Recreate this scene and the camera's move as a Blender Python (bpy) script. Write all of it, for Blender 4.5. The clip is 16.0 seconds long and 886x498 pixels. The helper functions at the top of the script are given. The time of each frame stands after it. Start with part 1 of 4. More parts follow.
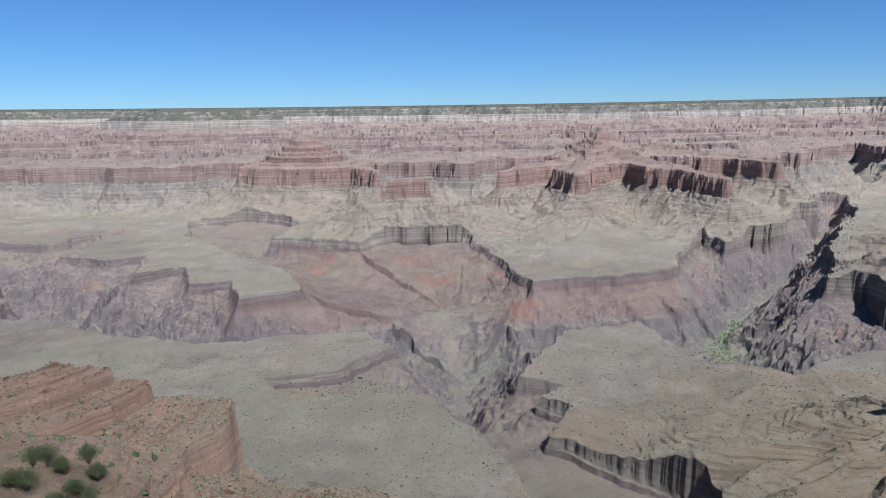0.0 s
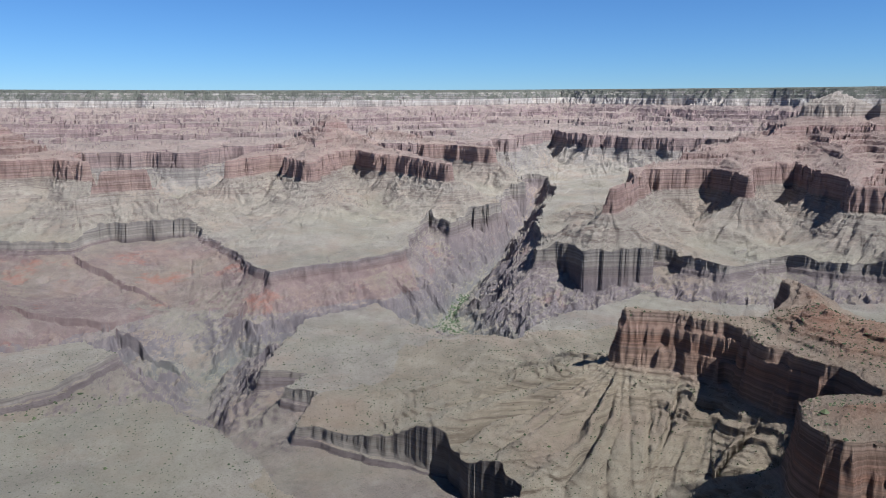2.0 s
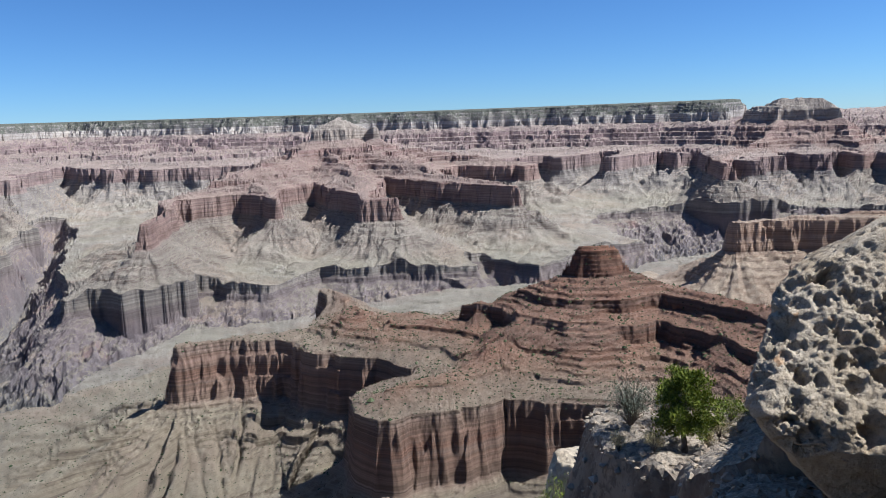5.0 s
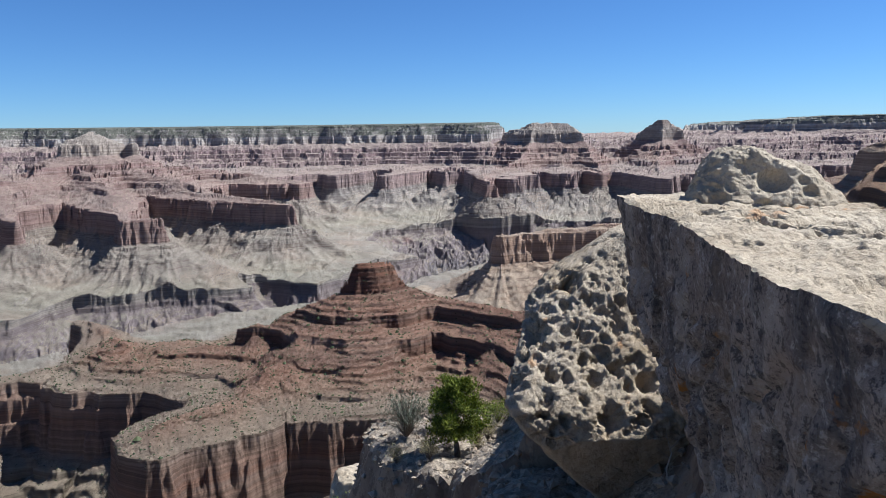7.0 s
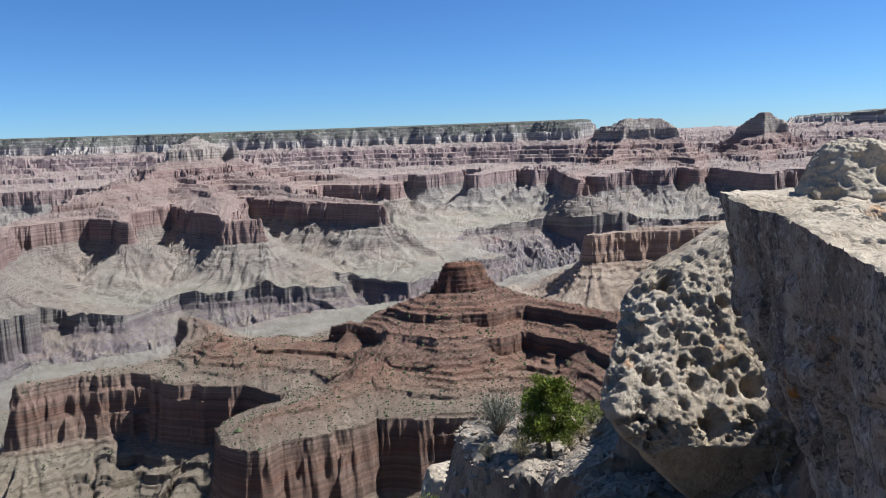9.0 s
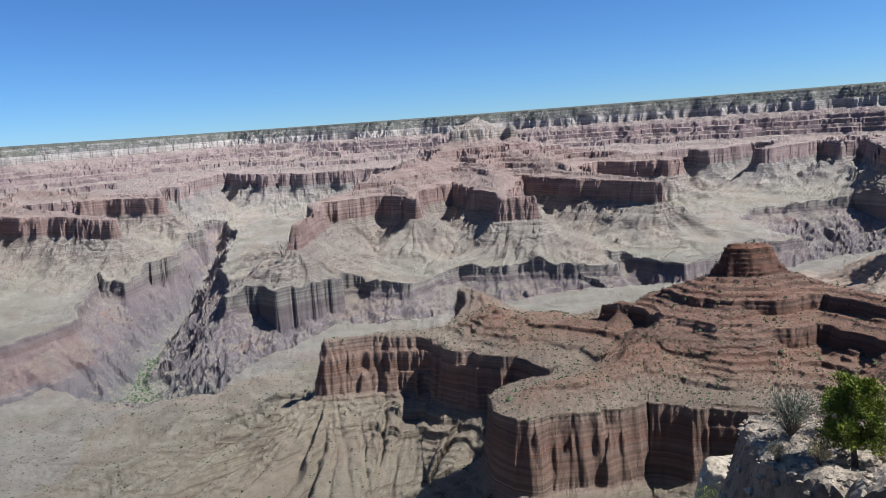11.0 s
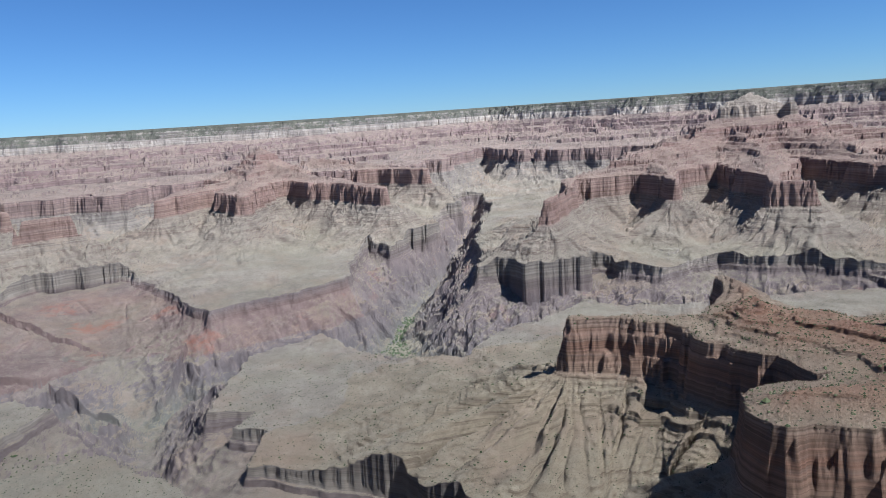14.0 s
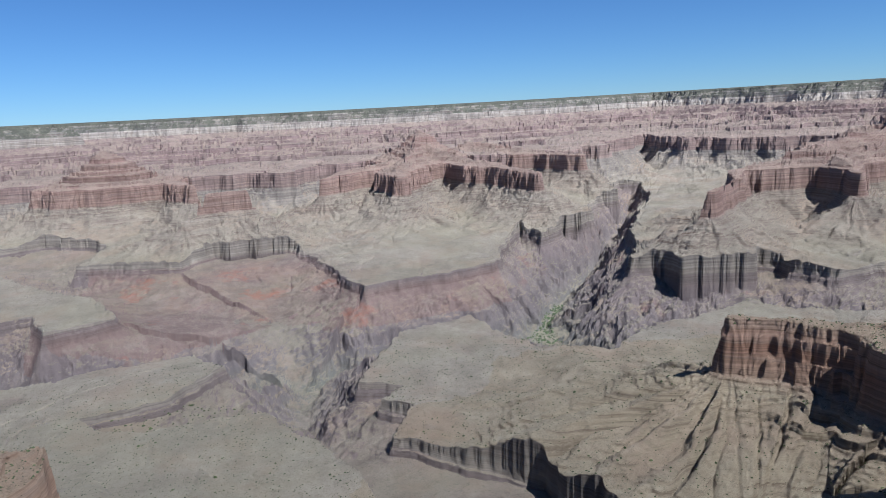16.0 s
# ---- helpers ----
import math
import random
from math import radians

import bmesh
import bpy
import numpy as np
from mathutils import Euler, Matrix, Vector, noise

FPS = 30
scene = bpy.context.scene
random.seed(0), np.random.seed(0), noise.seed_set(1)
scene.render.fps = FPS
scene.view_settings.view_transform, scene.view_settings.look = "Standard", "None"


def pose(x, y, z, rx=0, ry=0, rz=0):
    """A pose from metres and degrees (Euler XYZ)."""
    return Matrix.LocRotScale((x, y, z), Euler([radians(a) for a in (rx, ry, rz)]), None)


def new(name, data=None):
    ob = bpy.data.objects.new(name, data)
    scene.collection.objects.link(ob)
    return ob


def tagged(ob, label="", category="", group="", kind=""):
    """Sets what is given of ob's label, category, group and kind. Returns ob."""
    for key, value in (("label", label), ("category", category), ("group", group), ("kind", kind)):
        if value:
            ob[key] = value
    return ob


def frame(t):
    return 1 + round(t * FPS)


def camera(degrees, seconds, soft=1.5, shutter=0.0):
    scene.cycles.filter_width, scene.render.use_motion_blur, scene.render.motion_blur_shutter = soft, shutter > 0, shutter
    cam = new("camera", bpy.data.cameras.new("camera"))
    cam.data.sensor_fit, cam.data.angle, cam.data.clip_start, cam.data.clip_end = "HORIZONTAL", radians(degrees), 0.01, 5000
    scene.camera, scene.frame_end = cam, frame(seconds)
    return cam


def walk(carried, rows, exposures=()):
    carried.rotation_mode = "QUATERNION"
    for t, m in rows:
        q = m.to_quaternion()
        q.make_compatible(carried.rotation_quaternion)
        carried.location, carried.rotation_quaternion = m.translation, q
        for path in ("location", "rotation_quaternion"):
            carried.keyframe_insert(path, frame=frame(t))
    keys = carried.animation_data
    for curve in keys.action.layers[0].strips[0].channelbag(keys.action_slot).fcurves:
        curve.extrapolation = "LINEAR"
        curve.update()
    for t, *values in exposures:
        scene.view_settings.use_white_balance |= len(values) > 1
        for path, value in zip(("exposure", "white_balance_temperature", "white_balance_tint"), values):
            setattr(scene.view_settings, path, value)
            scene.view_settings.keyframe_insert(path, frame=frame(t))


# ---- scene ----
# The camera turns where it stands, at arm's length from the one who holds it.
EYE, ARM = 1.65, 0.35
cam = camera(63.4, 16.0, soft=0.6)
TURNS = [
    (0.0, 79.61, 0.83, -0.15),
    (0.5, 79.10, 0.66, -5.19),
    (1.0, 78.65, 0.16, -10.12),
    (1.5, 78.43, -0.53, -15.69),
    (2.0, 78.45, 0.21, -21.27),
    (2.5, 78.74, 1.66, -24.96),
    (3.0, 78.90, 2.41, -30.17),
    (3.5, 79.04, 2.93, -37.85),
    (4.0, 79.47, 2.71, -45.03),
    (4.5, 79.82, 2.42, -51.17),
    (5.0, 80.00, 2.02, -57.69),
    (7.5, 81.12, 0.93, -76.37),
    (8.0, 81.24, 0.95, -76.30),
    (8.5, 81.19, 1.14, -74.93),
    (9.0, 81.10, 2.11, -68.37),
    (9.5, 80.88, 3.02, -61.87),
    (12.0, 80.34, 4.15, -39.50),
    (12.5, 80.30, 4.08, -36.09),
    (13.0, 80.26, 3.95, -32.25),
    (13.5, 80.17, 3.76, -29.76),
    (14.0, 80.01, 3.79, -26.76),
    (14.5, 79.89, 3.95, -23.06),
    (15.0, 79.83, 3.87, -19.57),
    (15.5, 79.70, 3.32, -16.82),
    (16.0, 79.55, 3.08, -14.40),
]
walk(cam, [(t, pose(-ARM * math.sin(radians(rz)), ARM * math.cos(radians(rz)) - ARM, EYE, rx, ry, rz)) for t, rx, ry, rz in TURNS],
     exposures=[(t, e, 5600, 11) for t, e in ((0.0, 0.60), (2.5, 0.72), (5.0, 0.83), (7.5, 0.80), (9.5, 0.83), (12.0, 0.74), (14.5, 0.66), (16.0, 0.62))])

# ---- light ----
SUN_AZ, SUN_EL = 148, 53          # degrees clockwise from the first view, and up
world = bpy.data.worlds.new("world")
scene.world = world
world.use_nodes = True
wn = world.node_tree.nodes
sky = wn.new("ShaderNodeTexSky")
sky.sky_type, sky.sun_disc = "NISHITA", False
sky.sun_elevation, sky.sun_rotation = radians(SUN_EL), radians(SUN_AZ)
sky.altitude, sky.air_density, sky.dust_density, sky.ozone_density = 2100, 1.0, 0.0, 4.0
wn["Background"].inputs["Strength"].default_value = 0.053
deep = wn.new("ShaderNodeMix")
deep.data_type, deep.blend_type = "RGBA", "MULTIPLY"
deep.inputs[0].default_value, deep.inputs[7].default_value = 1.0, (0.66, 0.90, 1.12, 1)
world.node_tree.links.new(sky.outputs[0], deep.inputs[6])
world.node_tree.links.new(deep.outputs[2], wn["Background"].inputs["Color"])
sun = new("sun", bpy.data.lights.new("sun", "SUN"))
sun.data.energy, sun.data.angle, sun.data.color = 5.0, radians(0.5), (1.0, 0.95, 0.87)
_sd = Vector((math.sin(radians(SUN_AZ)) * math.cos(radians(SUN_EL)), math.cos(radians(SUN_AZ)) * math.cos(radians(SUN_EL)), math.sin(radians(SUN_EL))))
sun.rotation_mode = "QUATERNION"
sun.rotation_quaternion = _sd.to_track_quat("Z", "Y")


# ---- materials ----
class Nodes:
    """A small helper to wire shader nodes."""

    def __init__(self, name):
        self.mat = bpy.data.materials.new(name)
        self.mat.use_nodes = True
        self.t = self.mat.node_tree
        self.bsdf = self.t.nodes["Principled BSDF"]
        self.bsdf.inputs["Specular IOR Level"].default_value = 0.15
        self.pos = self.t.nodes.new("ShaderNodeNewGeometry")

    def put(self, socket, v):
        if hasattr(v, "is_output"):
            self.t.links.new(v, socket)
        else:
            socket.default_value = v

    def math(self, op, a, b=0.0, c=0.0, clamp=False):
        n = self.t.nodes.new("ShaderNodeMath")
        n.operation, n.use_clamp = op, clamp
        for s, v in zip(n.inputs, (a, b, c)):
            self.put(s, v)
        return n.outputs[0]

    def noise(self, scale, detail=4.0, rough=0.55, vec=None, stretch=None):
        v = vec or self.pos.outputs["Position"]
        if stretch:
            m = self.t.nodes.new("ShaderNodeMapping")
            m.inputs["Scale"].default_value = stretch
            self.t.links.new(v, m.inputs["Vector"])
            v = m.outputs[0]
        n = self.t.nodes.new("ShaderNodeTexNoise")
        n.inputs["Scale"].default_value, n.inputs["Detail"].default_value, n.inputs["Roughness"].default_value = scale, detail, rough
        self.t.links.new(v, n.inputs["Vector"])
        return n.outputs["Fac"]

    def ramp(self, fac, stops, smooth=False):
        n = self.t.nodes.new("ShaderNodeValToRGB")
        r = n.color_ramp
        r.interpolation = "EASE" if smooth else "LINEAR"
        while len(r.elements) < len(stops):
            r.elements.new(0.5)
        for e, (p, c) in zip(r.elements, stops):
            e.position = p
            e.color = (*c, 1) if len(c) == 3 else c
        self.put(n.inputs[0], fac)
        return n.outputs[0]

    def grey(self, fac, a, b):
        """0 below a, 1 above b."""
        n = self.t.nodes.new("ShaderNodeMapRange")
        n.inputs["From Min"].default_value, n.inputs["From Max"].default_value = a, b
        self.put(n.inputs[0], fac)
        return n.outputs[0]

    def mix(self, fac, a, b, mode="MIX"):
        n = self.t.nodes.new("ShaderNodeMix")
        n.data_type, n.blend_type = "RGBA", mode
        self.put(n.inputs[0], fac)
        for s, v in zip(n.inputs[6:8], (a, b)):
            self.put(s, (*v, 1) if isinstance(v, tuple) and len(v) == 3 else v)
        return n.outputs[2]

    def bump(self, height, strength, distance):
        n = self.t.nodes.new("ShaderNodeBump")
        n.inputs["Strength"].default_value, n.inputs["Distance"].default_value = strength, distance
        self.put(n.inputs["Height"], height)
        self.t.links.new(n.outputs[0], self.bsdf.inputs["Normal"])

    def done(self, colour, rough=0.9):
        self.put(self.bsdf.inputs["Base Color"], colour)
        self.put(self.bsdf.inputs["Roughness"], rough)
        return self.mat


# The canyon stands at a quarter of its true size, so that all of it lies in the lens's reach. PLAN numbers are true
# (unscaled) metres from the eye, placed to fit the camera's view.
SCALE = 0.25
LIFT, LIFT_FROM = 0.018, 1500.0   # the beds rise with distance from the eye, so the far rim fits the camera's view

# beds: depth below the near rim (true metres) and colour of the bare rock
BEDS = [
    (60, (0.085, 0.105, 0.07)), (-34, (0.09, 0.11, 0.075)), (-38, (0.40, 0.37, 0.30)), (-58, (0.40, 0.37, 0.30)), (-64, (0.13, 0.145, 0.105)), (-86, (0.14, 0.15, 0.11)),
    (-91, (0.36, 0.33, 0.27)), (-99, (0.33, 0.30, 0.24)), (-104, (0.16, 0.165, 0.125)), (-146, (0.22, 0.205, 0.165)), (-152, (0.70, 0.63, 0.52)), (-244, (0.58, 0.50, 0.40)), (-258, (0.34, 0.21, 0.175)), (-330, (0.30, 0.165, 0.14)),
    (-350, (0.35, 0.20, 0.165)), (-400, (0.28, 0.15, 0.125)), (-440, (0.36, 0.21, 0.17)), (-500, (0.29, 0.16, 0.13)),
    (-545, (0.33, 0.21, 0.17)), (-575, (0.46, 0.28, 0.225)), (-718, (0.43, 0.27, 0.215)), (-735, (0.34, 0.295, 0.23)), (-900, (0.37, 0.32, 0.245)), (-1000, (0.47, 0.405, 0.30)), (-1012, (0.25, 0.18, 0.15)),
    (-1066, (0.26, 0.185, 0.155)), (-1120, (0.245, 0.175, 0.155)), (-1300, (0.195, 0.155, 0.145)), (-1432, (0.17, 0.18, 0.125))]
BEDS_NEAR = [
    (60, (0.34, 0.29, 0.21)), (-120, (0.50, 0.27, 0.14)), (-150, (0.54, 0.42, 0.27)), (-250, (0.60, 0.48, 0.33)), (-262, (0.38, 0.16, 0.095)),
    (-340, (0.40, 0.18, 0.105)), (-398, (0.25, 0.11, 0.07)), (-410, (0.38, 0.175, 0.105)), (-438, (0.41, 0.195, 0.12)), (-448, (0.26, 0.12, 0.078)), (-470, (0.38, 0.18, 0.11)), (-486, (0.40, 0.195, 0.12)), (-500, (0.24, 0.11, 0.073)), (-524, (0.38, 0.18, 0.11)),
    (-545, (0.41, 0.225, 0.14)), (-562, (0.40, 0.27, 0.18)), (-572, (0.42, 0.31, 0.215)), (-586, (0.50, 0.34, 0.25)), (-640, (0.46, 0.245, 0.165)), (-722, (0.50, 0.345, 0.25)),
    (-740, (0.47, 0.39, 0.265)), (-900, (0.41, 0.345, 0.24)), (-1440, (0.26, 0.19, 0.16))]
BEDS_NEAR = [(d, tuple(min(0.7, 1.02 * a) for a in c)) for d, c in BEDS_NEAR]
# away from the near slopes distance haze is mixed into the beds' colour: greyer and cooler
BEDS_HAZED = [(d, tuple(0.76 * a + 0.24 * b for a, b in zip(c, (0.27, 0.30, 0.37)))) for d, c in BEDS]


# the temples stand in bare rock, pale on top, with fainter haze mixed into its colour
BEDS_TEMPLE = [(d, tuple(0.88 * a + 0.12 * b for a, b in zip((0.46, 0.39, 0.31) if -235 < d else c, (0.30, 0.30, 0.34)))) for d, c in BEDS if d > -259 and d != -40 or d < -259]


def rock_beds(name, beds, lines_dark, dust=0.4, wooded=True, rust_share=0.25):
    """Bare bedded rock, talus and scrub, coloured by the depth of the beds."""
    n = Nodes(name)
    sep = n.t.nodes.new("ShaderNodeSeparateXYZ")
    n.t.links.new(n.pos.outputs["Position"], sep.inputs[0])
    x, y, z = sep.outputs
    r = n.math("SQRT", n.math("ADD", n.math("MULTIPLY", x, x), n.math("MULTIPLY", y, y)))
    lift = n.math("MULTIPLY", n.math("MAXIMUM", n.math("SUBTRACT", r, LIFT_FROM * SCALE), 0.0), LIFT)
    depth = n.math("MULTIPLY", n.math("SUBTRACT", n.math("SUBTRACT", z, EYE), lift), 1 / SCALE)
    wob = n.noise(0.012, 5, 0.6)
    depth = n.math("ADD", depth, n.math("MULTIPLY", n.math("SUBTRACT", wob, 0.5), 22.0))
    fac = n.grey(depth, -1440.0, 60.0)
    plain = n.ramp(fac, [((d + 1440) / 1500, c) for d, c in sorted(beds)])
    # thin beds: lines that follow the height
    lines = n.noise(1.0, 6, 0.72, stretch=(0.004, 0.004, 0.5))
    bedded = n.math("ADD", n.math("MULTIPLY", n.grey(depth, -1085.0, -1050.0), 0.85), 0.15)
    rock = n.mix(n.math("MULTIPLY", bedded, n.math("SUBTRACT", 1.0, n.grey(lines, 0.38, 0.6))), plain, n.mix(0.6, plain, lines_dark))
    broad = n.noise(1.0, 4, 0.6, stretch=(0.0015, 0.0015, 0.13))
    rock = n.mix(n.math("MULTIPLY", n.math("MULTIPLY", n.grey(broad, 0.52, 0.62), bedded), 0.5), rock, n.mix(0.5, rock, (0.50, 0.42, 0.35)))
    mid = n.noise(1.0, 3, 0.6, stretch=(0.003, 0.003, 0.24))
    rock = n.mix(n.math("MULTIPLY", n.math("MULTIPLY", n.grey(mid, 0.53, 0.58), bedded), 0.6), rock, n.mix(0.6, rock, lines_dark))
    # upright stains and joints on the cliffs
    joints = n.noise(1.0, 5, 0.7, stretch=(0.16, 0.16, 0.045))
    rock = n.mix(n.math("MULTIPLY", n.grey(joints, 0.5, 0.68), 0.3), rock, n.mix(0.65, rock, (0.07, 0.05, 0.045)))
    nrm = n.t.nodes.new("ShaderNodeSeparateXYZ")
    n.t.links.new(n.pos.outputs["Normal"], nrm.inputs[0])
    flat = n.grey(nrm.outputs[2], 0.6, 0.85)
    # talus and scrub on the gentler ground
    tal = n.mix(dust, plain, (0.42, 0.355, 0.26))
    rub = n.noise(0.8, 5, 0.75)
    tal = n.mix(n.math("MULTIPLY", n.grey(rub, 0.48, 0.58), 0.38), tal, n.mix(0.65, tal, (0.09, 0.075, 0.055)))
    fan = n.noise(0.05, 8, 0.72, stretch=(1.0, 0.45, 1.0))
    tal = n.mix(n.math("MULTIPLY", n.math("MULTIPLY", n.grey(fan, 0.5, 0.56), n.grey(depth, -800.0, -900.0)), 0.3), tal, n.mix(0.6, tal, (0.60, 0.52, 0.40)))
    washed = n.noise(0.035, 7, 0.7)
    tal = n.mix(n.math("MULTIPLY", n.grey(washed, 0.5, 0.62), 0.2), tal, n.mix(0.6, tal, (0.20, 0.185, 0.15)))
    spots = n.grey(n.noise(0.26, 7, 0.85), 0.55, 0.60)
    tal = n.mix(n.math("MULTIPLY", spots, 0.55), tal, (0.12, 0.12, 0.075))
    pale = n.grey(n.noise(0.11, 6, 0.75), 0.56, 0.70)
    tal = n.mix(n.math("MULTIPLY", pale, min(0.4, dust + 0.03)), tal, (0.50, 0.45, 0.34))
    col = n.mix(flat, rock, tal)
    if wooded:
        # pine woods on the rim and on the slopes between its cliffs
        thick = n.math("MAXIMUM", n.grey(depth, -40.0, -30.0), n.math("MULTIPLY", n.math("MULTIPLY", n.grey(depth, -152.0, -140.0), n.grey(nrm.outputs[2], 0.25, 0.6)), n.grey(n.noise(0.03, 5, 0.7), 0.42, 0.5)))
        trees = n.mix(n.noise(0.5, 4, 0.8), (0.045, 0.058, 0.045), (0.105, 0.118, 0.09))
        col = n.mix(n.math("MULTIPLY", thick, 0.92), col, trees)
    patch = n.noise(0.02, 6, 0.65)
    col = n.mix(n.grey(patch, 0.35, 0.65), n.mix(0.28, col, (0.11, 0.09, 0.075)), n.mix(0.14, col, (0.55, 0.47, 0.36)))
    ruddy = n.math("MULTIPLY", n.math("MULTIPLY", flat, n.grey(depth, -700.0, -760.0)), n.grey(n.noise(0.009, 7, 0.68), 0.5, 0.6))
    col = n.mix(n.math("MULTIPLY", ruddy, 0.32), col, (0.40, 0.275, 0.20))
    olive = n.math("MULTIPLY", n.math("MULTIPLY", flat, n.grey(depth, -900.0, -960.0)), n.grey(n.noise(0.006, 4, 0.6), 0.42, 0.6))
    col = n.mix(n.math("MULTIPLY", olive, 0.3), col, (0.29, 0.275, 0.18))
    # rust-red shale that crops out in patches low in the gorge
    low = n.math("MULTIPLY", n.grey(depth, -1240.0, -1190.0), n.grey(depth, -1060.0, -1075.0))
    rust = n.math("MULTIPLY", low, n.grey(n.noise(0.014, 6, 0.65), 0.57, 0.68))
    col = n.mix(n.math("MULTIPLY", rust, rust_share), col, (0.42, 0.17, 0.11))
    # pale veins that run down the dark walls of the gorge
    vein = n.math("MULTIPLY", n.grey(depth, -1050.0, -1090.0), n.grey(n.noise(1.0, 5, 0.7, stretch=(0.05, 0.05, 0.012)), 0.52, 0.64))
    col = n.mix(n.math("MULTIPLY", vein, 0.4), col, (0.36, 0.29, 0.25))
    n.bump(n.noise(0.4, 8, 0.85), 1.0, 6.0)
    return n.done(col, 0.95)


ROCK = rock_beds("canyon_rock", BEDS_HAZED, (0.13, 0.10, 0.095))
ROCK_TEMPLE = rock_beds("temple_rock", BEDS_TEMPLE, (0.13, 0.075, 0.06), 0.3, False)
BEDS_SPUR = [(d, tuple(0.42 * a + 0.58 * b for a, b in zip(c, (0.74, 0.52, 0.37)))) for d, c in BEDS_NEAR]
ROCK_SPUR = rock_beds("spur_rock", BEDS_SPUR, (0.16, 0.09, 0.06), 0.3, False)
ROCK_NEAR = rock_beds("near_red_rock", BEDS_NEAR, (0.08, 0.045, 0.03), 0.12, False)
BEDS_SHALE = [(d, tuple(0.35 * a + 0.65 * b for a, b in zip(c, (0.27, 0.17, 0.15))) if d < -1060 else c) for d, c in BEDS_HAZED]
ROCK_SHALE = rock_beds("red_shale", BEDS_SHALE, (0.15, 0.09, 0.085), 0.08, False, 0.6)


# ---- the canyon ----
def value_noise(x, y, seed):
    """Smooth noise on a unit lattice, -1 to 1."""
    xi, yi = np.floor(x), np.floor(y)
    fx, fy = x - xi, y - yi
    fx, fy = fx * fx * fx * (fx * (fx * 6 - 15) + 10), fy * fy * fy * (fy * (fy * 6 - 15) + 10)
    xi, yi = xi.astype(np.int64), yi.astype(np.int64)

    def lattice(i, j):
        h = (i * 374761393 + j * 668265263 + seed * 974711) & 0x7FFFFFFF
        h = ((h ^ (h >> 13)) * 1274126177) & 0x7FFFFFFF
        return ((h ^ (h >> 16)) & 0xFFFF) / 32767.5 - 1

    a, b, c, d = lattice(xi, yi), lattice(xi + 1, yi), lattice(xi, yi + 1), lattice(xi + 1, yi + 1)
    return (a + (b - a) * fx) * (1 - fy) + (c + (d - c) * fx) * fy


def fbm(x, y, size, octaves, seed, gain=0.5):
    total, amp, norm = 0.0, 1.0, 0.0
    for k in range(octaves):
        total = total + amp * value_noise(x / size + 17.3 * k, y / size - 9.1 * k, seed + k)
        norm += amp
        amp, size = amp * gain, size * 0.5
    return total / norm


def spine_reach(x, y, line, steep):
    """Lowest (value + distance) to a line of (x, y, value), and the way along it, which fans out round the ends."""
    best, along, away, run = np.full(x.shape, 1e9), np.zeros(x.shape), np.zeros(x.shape), 0.0
    for (ax, ay, av), (bx, by, bv) in zip(line, line[1:]):
        dx, dy = bx - ax, by - ay
        length = math.hypot(dx, dy)
        raw = ((x - ax) * dx + (y - ay) * dy) / (length * length)
        t = np.clip(raw, 0, 1)
        px, py = x - ax - t * dx, y - ay - t * dy
        v = av + t * (bv - av) + steep * np.hypot(px, py)
        turn = np.arctan2(px * dx + py * dy, np.abs(px * -dy + py * dx) + 1e-6)
        u = run + t * length + 260 * turn
        along = np.where(v < best, u, along)
        away = np.where(v < best, np.hypot(px, py), away)
        best = np.minimum(best, v)
        run += length
    return best, along, away


def lines_near(x, y, line):
    """Distance to the nearest stretch of a line of (x, y, value), its value there, and the way along it."""
    best, val, along, run = np.full(x.shape, 1e9), np.zeros(x.shape), np.zeros(x.shape), 0.0
    for (ax, ay, av), (bx, by, bv) in zip(line, line[1:]):
        dx, dy = bx - ax, by - ay
        length = math.hypot(dx, dy)
        t = np.clip(((x - ax) * dx + (y - ay) * dy) / (length * length), 0, 1)
        px, py = x - ax - t * dx, y - ay - t * dy
        d = np.hypot(px, py)
        u = run + t * length + 300 * np.arctan2(px * dx + py * dy, np.abs(px * -dy + py * dx) + 1e-6)
        closer = d < best
        val, along, best = np.where(closer, av + t * (bv - av), val), np.where(closer, u, along), np.where(closer, d, best)
        run += length
    return best, val, along


# the slope of the land: way out from the rim, and depth
OUT = (-3000, -400, 0, 45, 50, 80, 88, 125, 132, 166, 184, 250, 318, 336, 425, 431, 492, 500, 560, 564, 640, 646, 700, 720, 724, 729, 732, 737, 742, 772, 777, 805, 810, 850, 950, 1120, 1450, 2400)
DOWN = (40, 10, 0, -34, -56, -64, -88, -98, -122, -150, -250, -288, -330, -398, -434, -464, -482, -522, -535, -546, -556, -566, -570, -576, -606, -612, -664, -670, -722, -742, -764, -770, -790, -814, -876, -940, -982, -1006)
OUT_FAR = (318, 322, 390, 396, 450, 454, 520, 526, 610, 614, 720)
DOWN_FAR = (-330, -366, -378, -428, -440, -466, -478, -528, -540, -558, -574)

# ridges: name, then (x, y, way out) along the crest
RIDGES = []


def ridge(name, *crest, steep=1.0):
    """A crest; steep: how much faster than usual its sides fall."""
    RIDGES.append((name, crest, steep))


